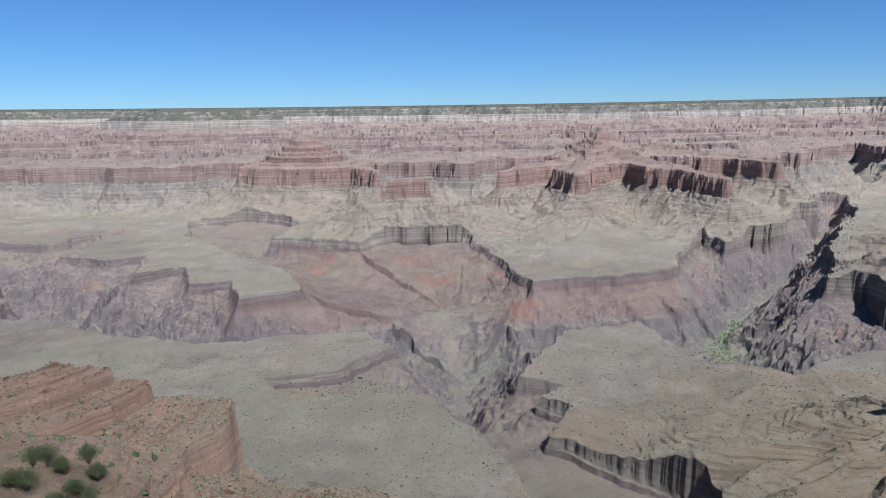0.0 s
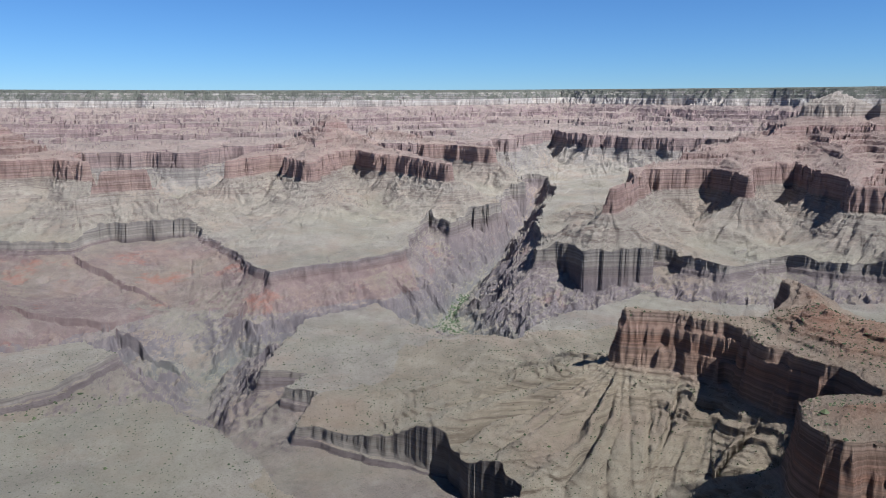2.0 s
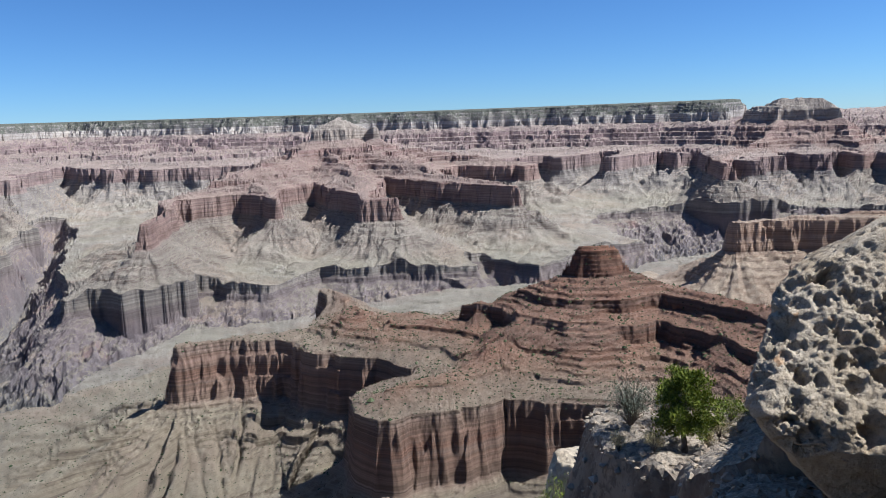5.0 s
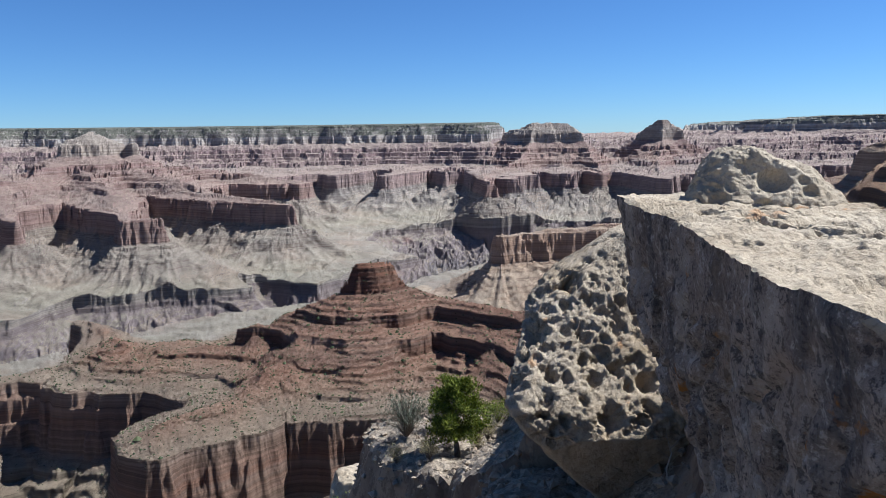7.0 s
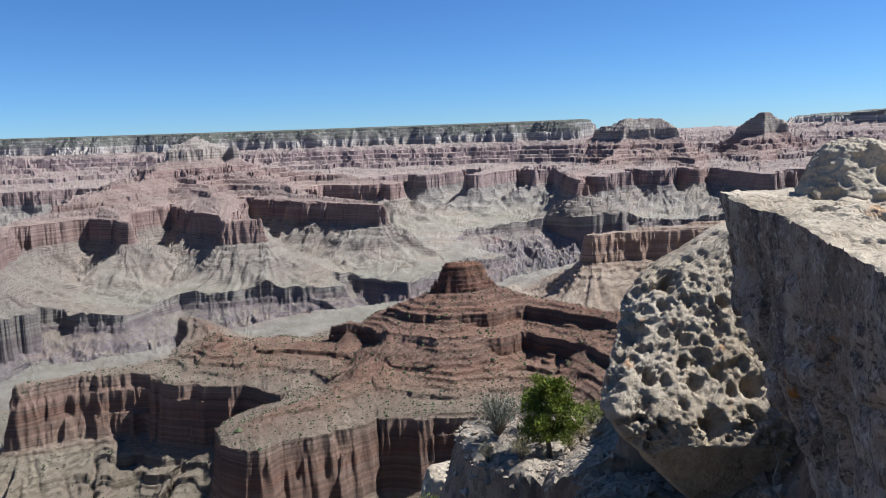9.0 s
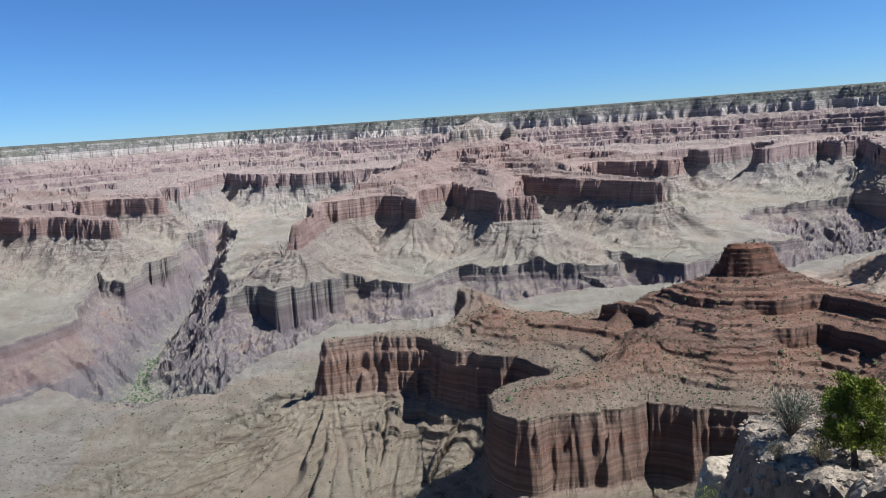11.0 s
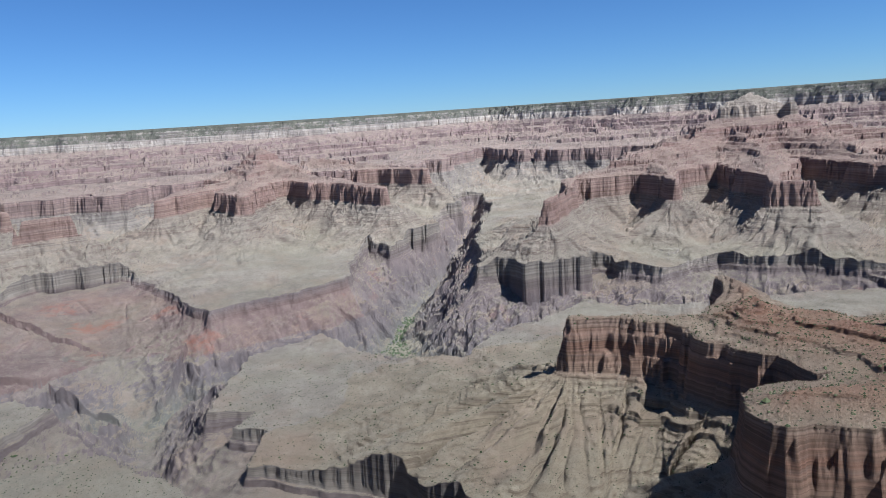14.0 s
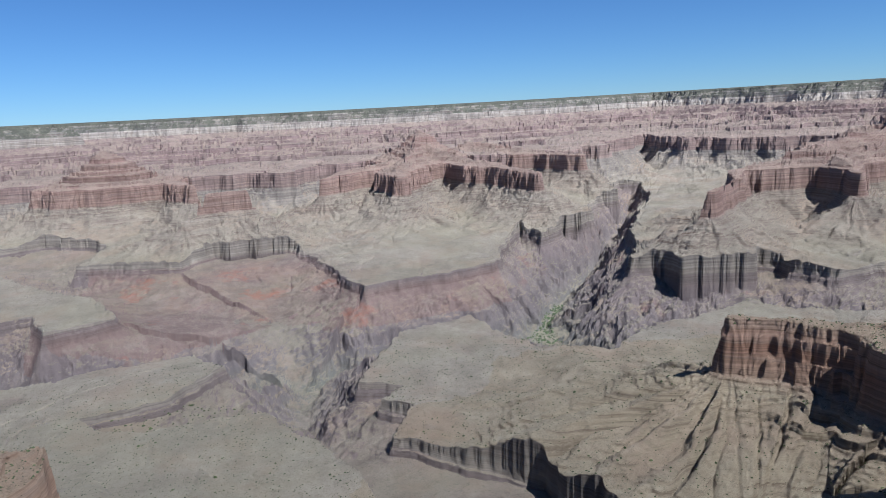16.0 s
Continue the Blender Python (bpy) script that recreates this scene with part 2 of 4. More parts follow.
ridge("near_rim", (-3000, -900, 0), (-1000, -250, 0), (-300, -70, 0), (0, -25, 0), (180, -220, 0), (700, -640, 0), (1430, -470, 40), (1900, -700, 0), (3000, -1100, 0), (9000, -4500, 0))
ridge("red_spur", (-1150, 350, 150), (-1000, 700, 250), (-840, 1000, 345), (-680, 1190, 350), (-545, 1320, 520), (-445, 1420, 700), steep=1.8)
ridge("pale_spur", (-480, 250, 60), (-420, 470, 165), (-380, 560, 189))
ridge("scrub_spur", (-330, 60, 20), (-270, 170, 126), (-195, 248, 142), (-150, 285, 158))
ridge("red_butte", (1400, -420, 120), (1540, -50, 330), (1660, 260, 400), (1770, 460, 390), (1765, 580, 330), (1735, 630, 304), (1700, 680, 308), (1670, 735, 336), (1650, 800, 392), (1590, 910, 470), (1500, 1180, 560), (1460, 1330, 640), (1430, 1400, 690))
ridge("tan_spur", (1440, 1380, 690), (1290, 1540, 708), (1160, 1615, 716), steep=0.62)
ridge("red_butte", (1660, 760, 440), (1380, 800, 590), (1140, 880, 640))
ridge("red_butte", (1480, 1250, 570), (1720, 1500, 660), (1830, 1640, 690))
ridge("pale_mesa", (3760, 680, 700), (3980, 380, 680), (4200, 0, 640), (4200, -600, 450), (3600, -1100, 100))
ridge("worn_butte", (-640, 5730, 770), (-440, 5900, 706), (-200, 5940, 706), (-40, 5880, 780))
ridge("pointed_temple", (-1385, 7560, 180), (-1382, 7580, 180), steep=0.95)
ridge("pointed_temple", (-2000, 7350, 640), (-1390, 7500, 420), (-800, 7150, 640), (-620, 6700, 700))
ridge("flat_temple", (-4700, 9900, 175), (-3700, 9500, -5), (-2250, 9900, -5))
ridge("white_tower_temple", (1810, 8210, 186), (1812, 8225, 186))
ridge("white_tower_temple", (1810, 8210, 220), (1500, 7500, 450), (1180, 6600, 600), (1180, 6080, 692))
ridge("white_tower_temple", (1500, 7500, 500), (850, 7000, 620), (530, 6480, 694))
ridge("white_tower_temple", (1810, 8100, 320), (1950, 7300, 520), (2110, 6500, 640), (2210, 5650, 696))
ridge("white_tower_temple", (2500, 8600, 420), (3000, 7600, 580), (3230, 6850, 690))
ridge("twin_temple", (2590, 3730, 694), (2900, 4050, 714), (3400, 4600, 650), (4100, 4600, 430), (5000, 4900, 340), (5700, 5050, 240), (6060, 5180, 200), (6250, 5450, 240), (6500, 6300, 380))
ridge("twin_temple", (6060, 5180, 25), (6085, 5165, 25), steep=0.6)
ridge("twin_temple", (4200, 4600, 480), (3900, 4050, 668), (3800, 3860, 700))
ridge("twin_temple", (6110, 5000, 220), (6163, 4780, 140), (6180, 4760, 140))
ridge("twin_temple", (5500, 4800, 300), (4750, 3950, 540), (4280, 3450, 655), (3980, 3160, 694), (4080, 2940, 704))
ridge("twin_temple", (6000, 4900, 260), (5600, 3800, 450), (5180, 3100, 625), (4970, 2500, 694))
ridge("twin_temple", (6200, 5000, 260), (6900, 4300, 420), (6800, 3300, 640))
ridge("mesa_temple", (10300, 1900, 190), (9560, 1300, 0), (9600, 900, 0), (9450, 560, 200), (9000, 450, 420), (8400, 350, 640))
ridge("mesa_temple", (9500, 1250, 60), (9000, 1300, 360), (8300, 1500, 570), (7600, 1500, 650), (7180, 1440, 694))
ridge("peaked_temple", (9895, -350, -60), (9800, -350, 120), (9500, -350, 330), (8800, -330, 500), (8000, -300, 680), steep=0.9)
# the far side by bearing (degrees): where the red cliffs break off, and where the high rim stands
CLIFF_AT = (-180, -60, -36, -31, -28, -24, -20, -15.5, -8, -2, 1, 4.4, 8, 12, 16, 20, 24, 27.5, 29.5, 31.5, 35, 42, 48, 55, 58, 60, 62.5, 65, 67, 69, 71, 73, 75, 76.5, 78.8, 81.5, 84, 86, 89, 92, 95, 100, 110, 130, 180)
CLIFF_IS = (30000, 9300, 8900, 8700, 8500, 8300, 8000, 8100, 8000, 7600, 7500, 8200, 8400, 8500, 8300, 8300, 8600, 9300, 11200, 10200, 9600, 9500, 9300, 9200, 8500, 9600, 8400, 9500, 8700, 9800, 8500, 9600, 8600, 9300, 7600, 9000, 8200, 9200, 8300, 7650, 8500, 9500, 10500, 30000, 30000)
RIM_AT = (-180, -75, -33, -20, -10, 0, 10, 18, 24, 28, 30.5, 33, 40, 50, 58, 65, 72, 78.3, 79.2, 81, 95, 96, 120, 140, 180)
RIM_IS = (40000, 14500, 13500, 13000, 12700, 12000, 12200, 12400, 13000, 13600, 15500, 13700, 12800, 11500, 11200, 10800, 10700, 10400, 11500, 16500, 16500, 16000, 15500, 40000, 40000)
LOW_AT, LOW_IS = (-180, 79, 80, 91, 93, 95, 98, 103, 180), (0, 0, 330, 330, 290, 180, 120, 40, 0)
# the brink of the inner gorge, reach by reach, as one closed line, and the beds of the streams in it with their depths
BRINK = []
BEDS_OF_STREAMS = []


def brink(*reach):
    BRINK.extend(reach)


def stream(*line):
    BEDS_OF_STREAMS.append(line)


# the far side, from the west
brink((-7000, 7400), (-3500, 5620), (-3050, 5500), (-2950, 5900), (-2800, 5850), (-2750, 5080), (-2350, 4900), (-2080, 5020), (-1960, 4420), (-1690, 4600), (-1500, 4160), (-1280, 4220), (-1120, 3800), (-790, 4000))
brink((-1050, 4500), (-1500, 5000), (-2100, 5800), (-2300, 6400), (-1800, 6700), (-1520, 6500), (-1250, 6250), (-1330, 5520), (-600, 5220), (-380, 5600), (70, 5700), (310, 5150), (430, 4580), (520, 4130), (800, 4210), (1070, 4230), (1480, 4420))
brink((1720, 4980), (1980, 5330), (2000, 4990), (2310, 5280), (2680, 5480), (2800, 5900), (3450, 6750), (3950, 7500), (4150, 7400), (3700, 6400), (2980, 5350), (2580, 4750), (2470, 4400), (2060, 3800))
brink((2180, 3780), (2390, 3770), (2570, 3550), (2690, 3600), (2830, 3470), (2810, 3350), (2970, 3130), (3380, 3150), (3480, 2930), (3640, 2740), (3760, 2530), (3940, 2290), (4150, 2500), (4250, 2420), (4160, 1950), (4970, 1760), (5260, 1600))
brink((5800, 2200), (6400, 2400), (7200, 1500), (7600, -500), (8200, -2800))
# back along the near side
brink((7200, -2800), (6500, -500), (6000, 700), (5200, 950), (4550, 1260), (4150, 1380), (3480, 2020), (3250, 2300), (2950, 2450), (2600, 2560), (2340, 2760), (2180, 2880), (1840, 2740), (1510, 2680), (1290, 2470), (1220, 2580), (1060, 2700), (1000, 2940), (930, 3310))
brink((550, 3170), (400, 2800), (260, 2570), (420, 2500), (340, 2360), (420, 2260), (330, 2070), (380, 2020), (450, 1900), (590, 1740), (780, 1560), (720, 1360), (420, 1440), (200, 1770), (110, 2070), (20, 2270), (-60, 2430), (-320, 2400), (-620, 2480), (-700, 2590), (-420, 2680))
brink((-240, 2960), (-360, 3200), (-740, 3150), (-1100, 3070), (-1520, 3160), (-1940, 3480), (-2260, 3540), (-2690, 4260), (-3300, 4400), (-7000, 5600))
stream((-7000, 6400, 1430), (-3600, 4900, 1430), (-2500, 4200, 1430), (-1700, 3750, 1430), (-600, 3520, 1430), (200, 3680, 1430), (900, 3780, 1430), (1500, 3900, 1430), (1640, 4080, 1430), (1560, 3640, 1430), (1730, 3250, 1430), (2080, 3030, 1430), (2430, 2860, 1430), (2800, 2640, 1430), (3180, 2500, 1430), (3520, 2200, 1430), (3850, 1900, 1430), (4300, 1620, 1430), (5250, 1300, 1430), (6200, 1500, 1430), (6800, 500, 1430), (7700, -2800, 1430))
stream((1640, 4080, 1430), (1850, 4380, 1420), (1990, 4580, 1410), (2350, 4950, 1390), (2868, 5637, 1340), (3500, 6500, 1270), (4050, 7400, 1150))
stream((200, 3680, 1430), (110, 3300, 1380), (70, 2950, 1330), (120, 2600, 1230), (130, 2250, 1140), (220, 1930, 1075), (420, 1650, 1042), (640, 1400, 1030))
stream((110, 2600, 1240), (-250, 2540, 1130), (-640, 2550, 1060))
stream((100, 3700, 1425), (40, 4200, 1210), (-100, 4700, 1150), (-250, 5300, 1080))
stream((40, 4250, 1205), (-700, 4750, 1170), (-1500, 5600, 1140), (-2000, 6600, 1080))
stream((3850, 1900, 1430), (4080, 2200, 1200), (4190, 2440, 1060))


def gorge(x, y):
    """How far inside the gorge's brink a place lies (0 at the brink, 1 at the stream; below 0 outside), the stream's depth there, and the way along it."""
    inside, edge = np.zeros(x.shape, bool), np.full(x.shape, 1e9)
    for (ax, ay), (bx, by) in zip(BRINK, BRINK[1:] + BRINK[:1]):
        dx, dy = bx - ax, by - ay
        t = np.clip(((x - ax) * dx + (y - ay) * dy) / (dx * dx + dy * dy), 0, 1)
        edge = np.minimum(edge, np.hypot(x - ax - t * dx, y - ay - t * dy))
        inside ^= ((ay > y) != (by > y)) & (x < dx * (y - ay) / (dy if dy else 1e-9) + ax)
    d, val, along = np.full(x.shape, 1e9), np.full(x.shape, 1430.0), np.zeros(x.shape)
    for k, line in enumerate(BEDS_OF_STREAMS):
        e, v, u = lines_near(x, y, line)
        closer = e < d
        val, along, d = np.where(closer, v, val), np.where(closer, u + 11000 * k, along), np.where(closer, e, d)
    return np.where(inside, edge / (edge + d + 1), -edge / 1000 - 1e-4), edge, val, along


def line_away(x, y, at, dist):
    """Distance to the line given by bearings and distances."""
    px, py = [d * math.sin(radians(a)) for a, d in zip(at, dist)], [d * math.cos(radians(a)) for a, d in zip(at, dist)]
    best = np.full(x.shape, 1e9)
    for ax, ay, bx, by in zip(px, py, px[1:], py[1:]):
        if math.hypot(ax, ay) > 25000 or math.hypot(bx, by) > 25000:
            continue
        dx, dy = bx - ax, by - ay
        t = np.clip(((x - ax) * dx + (y - ay) * dy) / (dx * dx + dy * dy), 0, 1)
        best = np.minimum(best, np.hypot(x - ax - t * dx, y - ay - t * dy))
    return best


def far_side(x, y):
    """Way out from the far rim: the high cliffs, a broad red shelf, then the red cliffs' edge."""
    wx = x + 420 * fbm(x, y, 1500, 5, 211, 0.55)
    wy = y + 420 * fbm(x, y, 1500, 5, 221, 0.55)
    r, az = np.hypot(wx, wy), np.degrees(np.arctan2(wx, wy))
    e = line_away(wx, wy, CLIFF_AT, CLIFF_IS)
    e = np.where(r > np.interp(az, CLIFF_AT, CLIFF_IS), -e, e)
    e = e + 330 * (np.abs(fbm(x, y, 760, 4, 241, 0.5)) - 0.28)
    hills = 0.45 - 1.3 * np.abs(fbm(x, y, 1300, 5, 231, 0.55))
    shelf = 720 - np.interp(-e, (0, 600, 3500), (0, 90, 330)) - np.interp(-e, (0, 500, 1500), (0, 150, 420)) * hills
    out = np.where(e > 0, 720 + e, np.clip(shelf, 325, 900))
    d = line_away(wx, wy, RIM_AT, RIM_IS)
    d = np.where(r > np.interp(az, RIM_AT, RIM_IS), -d, d)
    d = d + 160 * fbm(x, y, 420, 4, 251, 0.6)
    high = np.interp(d, (-4000, 0, 180, 300, 420, 1200, 30000), (-20, 0, 185, 215, 325, 1100, 29900)) + np.interp(az, LOW_AT, LOW_IS)
    return np.minimum(out, high), np.radians(az) * 7000


def far_off(x, y, line):
    """Distance from a place to a line."""
    best = 1e9
    for (ax, ay, _), (bx, by, _) in zip(line, line[1:]):
        dx, dy = bx - ax, by - ay
        t = min(1, max(0, ((x - ax) * dx + (y - ay) * dy) / (dx * dx + dy * dy)))
        best = min(best, math.hypot(x - ax - t * dx, y - ay - t * dy))
    return best


def land(x, y):
    """Way out from the crest, height and the ridge's number at plan places."""
    r = np.hypot(x, y)
    rough = np.clip(r / 900, 0.12, 1)
    wide = np.clip(r / 4500, 0.45, 1.5)
    bend = rough * np.maximum(wide, 0.7) * 75
    wx = x + bend * fbm(x, y, np.where(r < 2500, 380, 700), 5, 11, 0.58)
    wy = y + bend * fbm(x, y, np.where(r < 2500, 380, 700), 5, 31, 0.58)
    out, own, along, away = np.full(x.shape, 1e9), np.full(x.shape, -1), np.zeros(x.shape), np.zeros(x.shape)
    cx, cy = x.mean(), y.mean()
    reach = np.hypot(x - cx, y - cy).max() + 300
    for i, (name, line, steep) in enumerate(RIDGES):
        if far_off(cx, cy, line) - reach > 2450:
            continue
        v, u, d = spine_reach(wx, wy, line, steep)
        own, along, away = np.where(v < out, i, own), np.where(v < out, u, along), np.where(v < out, d, away)
        out = np.minimum(out, v)
    v, u = far_side(x, y)
    own, along, away = np.where(v < out, len(RIDGES), own), np.where(v < out, u, along), np.where(v < out, 400.0, away)
    out = np.minimum(out, v)
    # spurs and alcoves
    fold = 1 - 2 * np.abs(fbm(x, y, 520, 4, 131, 0.55))
    fine = 1 - 2 * np.abs(fbm(x, y, 130, 4, 141, 0.6))
    grow = np.interp(out, (0, 200, 330, 700, 760, 900, 1300, 2000), (6, 24, 40, 66, 76, 105, 160, 220))
    tame = rough * np.clip(away / 200, np.where((own == 0) & (r > 700), 0.5, 0.1), 1)
    out = out + tame * (grow * wide * (0.35 - fold) + np.interp(out, (0, 150, 700, 780, 900, 2000), (4, 13, 30, 24, 20, 24)) * wide ** 0.8 * (0.3 - fine))
    # joints in the cliffs
    out = out + rough * np.interp(out, (0, 100, 700, 745, 800, 2300), (3, 8, 18, 18, 8, 5)) * np.clip(r / 3500, 0.8, 1.6) * fbm(x, y, 62, 4, 51, 0.68)
    out = np.minimum(out, 2390 + 8 * fbm(x, y, 500, 2, 77))
    # ledges come and go
    keep = np.clip(0.6 + 1.5 * fbm(x, y, np.where(r < 2500, 150, 380), 3, 61), 0, 1)
    keep = np.where(own == len(RIDGES), 1.0, keep)
    z = np.where((r > 3500) & (out > 318) & (out < 720), np.interp(out, OUT_FAR, DOWN_FAR), np.interp(out, OUT, DOWN))
    plain = np.interp(out, (-3000, 0, 160, 184, 318, 336, 700, 720, 742, 812, 950), (40, 0, -146, -250, -330, -392, -568, -576, -722, -786, -876))
    z = np.where(out < 900, keep * z + (1 - keep) * plain, z)
    # thin ledges that come and go
    bed = np.where(r > 3500, 24.0, 11.0)
    level = z / bed + 0.8 * fbm(x, y, 900, 2, 65)
    part = level - np.floor(level)
    some = np.clip(0.62 + 1.6 * fbm(x, y, 240, 3, 67), 0, 1) * np.interp(out, (150, 210, 715, 724, 742, 760, 900, 1050), (0, 0.85, 0.85, 0.3, 0.3, 0.8, 0.5, 0))
    z = z + some * (part ** 6.0 - part) * bed
    # chutes down the slopes below the cliffs
    chutes = np.abs(fbm(along, out * 0.16, 90, 3, 171, 0.62)) - 0.25
    z = z + np.interp(out, (735, 790, 950, 1300, 1700, 2300), (0, 26, 40, 26, 6, 0)) * np.where(r < 3000, 1.9, 1.25) * chutes * rough * (own != 0)
    # washes over the benches
    wash = np.clip(1 - np.abs(fbm(x, y, 620, 4, 97, 0.55)) / 0.06, 0, 1) + 0.4 * np.clip(1 - np.abs(fbm(x, y, 210, 3, 99, 0.55)) / 0.09, 0, 1)
    bench = np.interp(out, (850, 1150, 2340), (0, 1, 1))
    z = z - 11 * bench * np.clip(rough * wide, 0, 1) * wash
    roll = fbm(x, y, 900, 4, 91, 0.5)
    z = z + rough * bench * (34 * roll + 10 * (0.4 - np.abs(fbm(x, y, 170, 4, 95, 0.62))))
    # low swells end in short steps on the benches
    step = (z + 1000) / 14 + 0.6 * roll
    frac = step - np.floor(step)
    z = z + bench * np.clip(0.25 + 1.6 * fbm(x, y, 500, 3, 93), 0, 0.9) * 14 * (frac ** 5 - frac)
    # the inner gorge
    gx, gy = x + 55 * np.maximum(wide, 0.85) * fbm(x, y, 260, 5, 19, 0.66), y + 55 * np.maximum(wide, 0.85) * fbm(x, y, 260, 5, 29, 0.66)
    f, edge, floor_at, run = gorge(gx, gy)
    deep = (f > 0) & (out > 1000)
    shale = np.clip(np.minimum(np.minimum((x + 1250) / 350, (1650 - x) / 350), np.minimum((y - 3650) / 250, 1)), 0, 1)
    ribs_a = 1 - 2 * np.abs(fbm(run, f * 260, 420, 4, 301, 0.6))
    ribs_b = 1 - 2 * np.abs(fbm(run, f * 160, 110, 4, 311, 0.6))
    g = np.clip(f + (0.2 * (ribs_a - 0.35) + 0.06 * (ribs_b - 0.35)) * np.clip(2.2 * f, 0, 1) * np.clip(3.2 * (1 - f), 0, 1), 0, 1)
    sheer = np.interp(g, (0, 0.3, 0.65, 0.97, 1), (0, 0.27, 0.66, 1, 1))
    soft = np.interp(g, (0, 0.12, 0.5, 0.62, 0.68, 0.96, 1), (0, 0.14, 0.36, 0.46, 0.62, 1, 1))
    soft = np.where(floor_at < 1300, np.interp(g, (0, 0.3, 1), (0, 0.5, 1)), soft)
    cliff = np.interp(edge, (0, 5, 14, 20, 60), (0, 22, 26, 44, 50))
    fall = np.minimum(cliff, floor_at - 1006) + np.maximum(floor_at - 1056, 0) * (sheer + (soft - sheer) * shale)
    z = np.where(deep, np.minimum(z, -985) - fall, z) + LIFT * np.maximum(r - LIFT_FROM, 0)
    # ravines and sharp ribs in the gorge's walls
    crag = np.abs(fbm(gx, gy, 340, 4, 321, 0.6)) * 1.2 + np.abs(fbm(gx, gy, 120, 4, 331, 0.62)) - 0.5
    z = z + np.where(deep, np.clip(2.6 * f, 0, 1) * np.clip(4 * (1 - f), 0, 1) * np.clip((floor_at - 1060) / 250, 0.1, 1) * (1 - 0.6 * shale) * (-95) * crag, 0)
    out = np.where(deep, 2404 + 456 * np.clip(f, 0, 1), out)
    grain = np.sin(x * 12.9898 + y * 78.233) * 43758.5453
    z = z + (grain - np.floor(grain) - 0.5) * np.clip(r * 0.0005, 0, 2.0)
    return out, z, own


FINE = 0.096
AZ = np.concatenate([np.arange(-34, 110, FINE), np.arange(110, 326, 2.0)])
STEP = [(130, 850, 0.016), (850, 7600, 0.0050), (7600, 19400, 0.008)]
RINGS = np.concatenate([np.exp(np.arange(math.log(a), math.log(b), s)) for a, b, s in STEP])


def land_grid(x, y):
    """land() for a large grid, patch by patch."""
    out, z, own = np.empty(x.shape), np.empty(x.shape), np.empty(x.shape, int)
    for i in range(0, x.shape[0], 80):
        for j in range(0, x.shape[1], 160):
            p = np.s_[i:i + 80, j:j + 160]
            out[p], z[p], own[p] = land(x[p], y[p])
    return out, z, own


def smooth_cols(a, k):
    """Running mean over neighbouring bearings, and a little over the rows."""
    c = np.cumsum(np.concatenate([np.repeat(a[:, :1], k + 1, 1), a, np.repeat(a[:, -1:], k, 1)], 1), 1)
    return (c[:, 2 * k + 1:] - c[:, :-2 * k - 1]) / (2 * k + 1)


# the rings lie closer where land rises in the camera's view, so that cliffs and ledges seen there keep their shape
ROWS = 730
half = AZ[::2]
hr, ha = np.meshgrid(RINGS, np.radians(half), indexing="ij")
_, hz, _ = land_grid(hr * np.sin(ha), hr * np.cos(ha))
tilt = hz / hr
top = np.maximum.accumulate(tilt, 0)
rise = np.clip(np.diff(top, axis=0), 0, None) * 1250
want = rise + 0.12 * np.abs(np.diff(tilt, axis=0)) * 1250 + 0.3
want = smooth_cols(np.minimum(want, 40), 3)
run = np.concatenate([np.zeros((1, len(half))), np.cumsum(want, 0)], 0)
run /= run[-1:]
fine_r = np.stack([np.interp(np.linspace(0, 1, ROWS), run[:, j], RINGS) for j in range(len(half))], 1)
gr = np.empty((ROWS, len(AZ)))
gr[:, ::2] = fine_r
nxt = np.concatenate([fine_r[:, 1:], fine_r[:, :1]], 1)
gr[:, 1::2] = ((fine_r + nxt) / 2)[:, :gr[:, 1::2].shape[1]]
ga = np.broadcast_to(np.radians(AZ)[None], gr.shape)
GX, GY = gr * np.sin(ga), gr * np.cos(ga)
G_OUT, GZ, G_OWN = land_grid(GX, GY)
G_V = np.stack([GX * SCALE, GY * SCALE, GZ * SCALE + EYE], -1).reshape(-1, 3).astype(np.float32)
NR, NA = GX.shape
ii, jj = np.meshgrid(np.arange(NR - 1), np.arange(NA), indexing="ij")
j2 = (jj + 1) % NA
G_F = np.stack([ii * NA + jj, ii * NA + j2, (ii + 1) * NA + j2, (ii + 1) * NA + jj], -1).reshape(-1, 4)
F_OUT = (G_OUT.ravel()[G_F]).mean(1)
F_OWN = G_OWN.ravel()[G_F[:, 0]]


def sheet(name, pick, material, parent=None):
    """The picked faces of the land as one mesh."""
    faces = G_F[pick]
    used, idx = np.unique(faces, return_inverse=True)
    me = bpy.data.meshes.new(name)
    me.vertices.add(len(used))
    me.vertices.foreach_set("co", G_V[used].ravel())
    me.loops.add(faces.size)
    me.loops.foreach_set("vertex_index", idx.ravel()[:].astype(np.int32))
    me.polygons.add(len(faces))
    me.polygons.foreach_set("loop_start", np.arange(0, faces.size, 4, dtype=np.int32))
    me.polygons.foreach_set("use_smooth", np.zeros(len(faces), bool))
    me.update(calc_edges=True)
    me.materials.append(material)
    ob = new(name, me)
    ob.parent = parent
    return ob


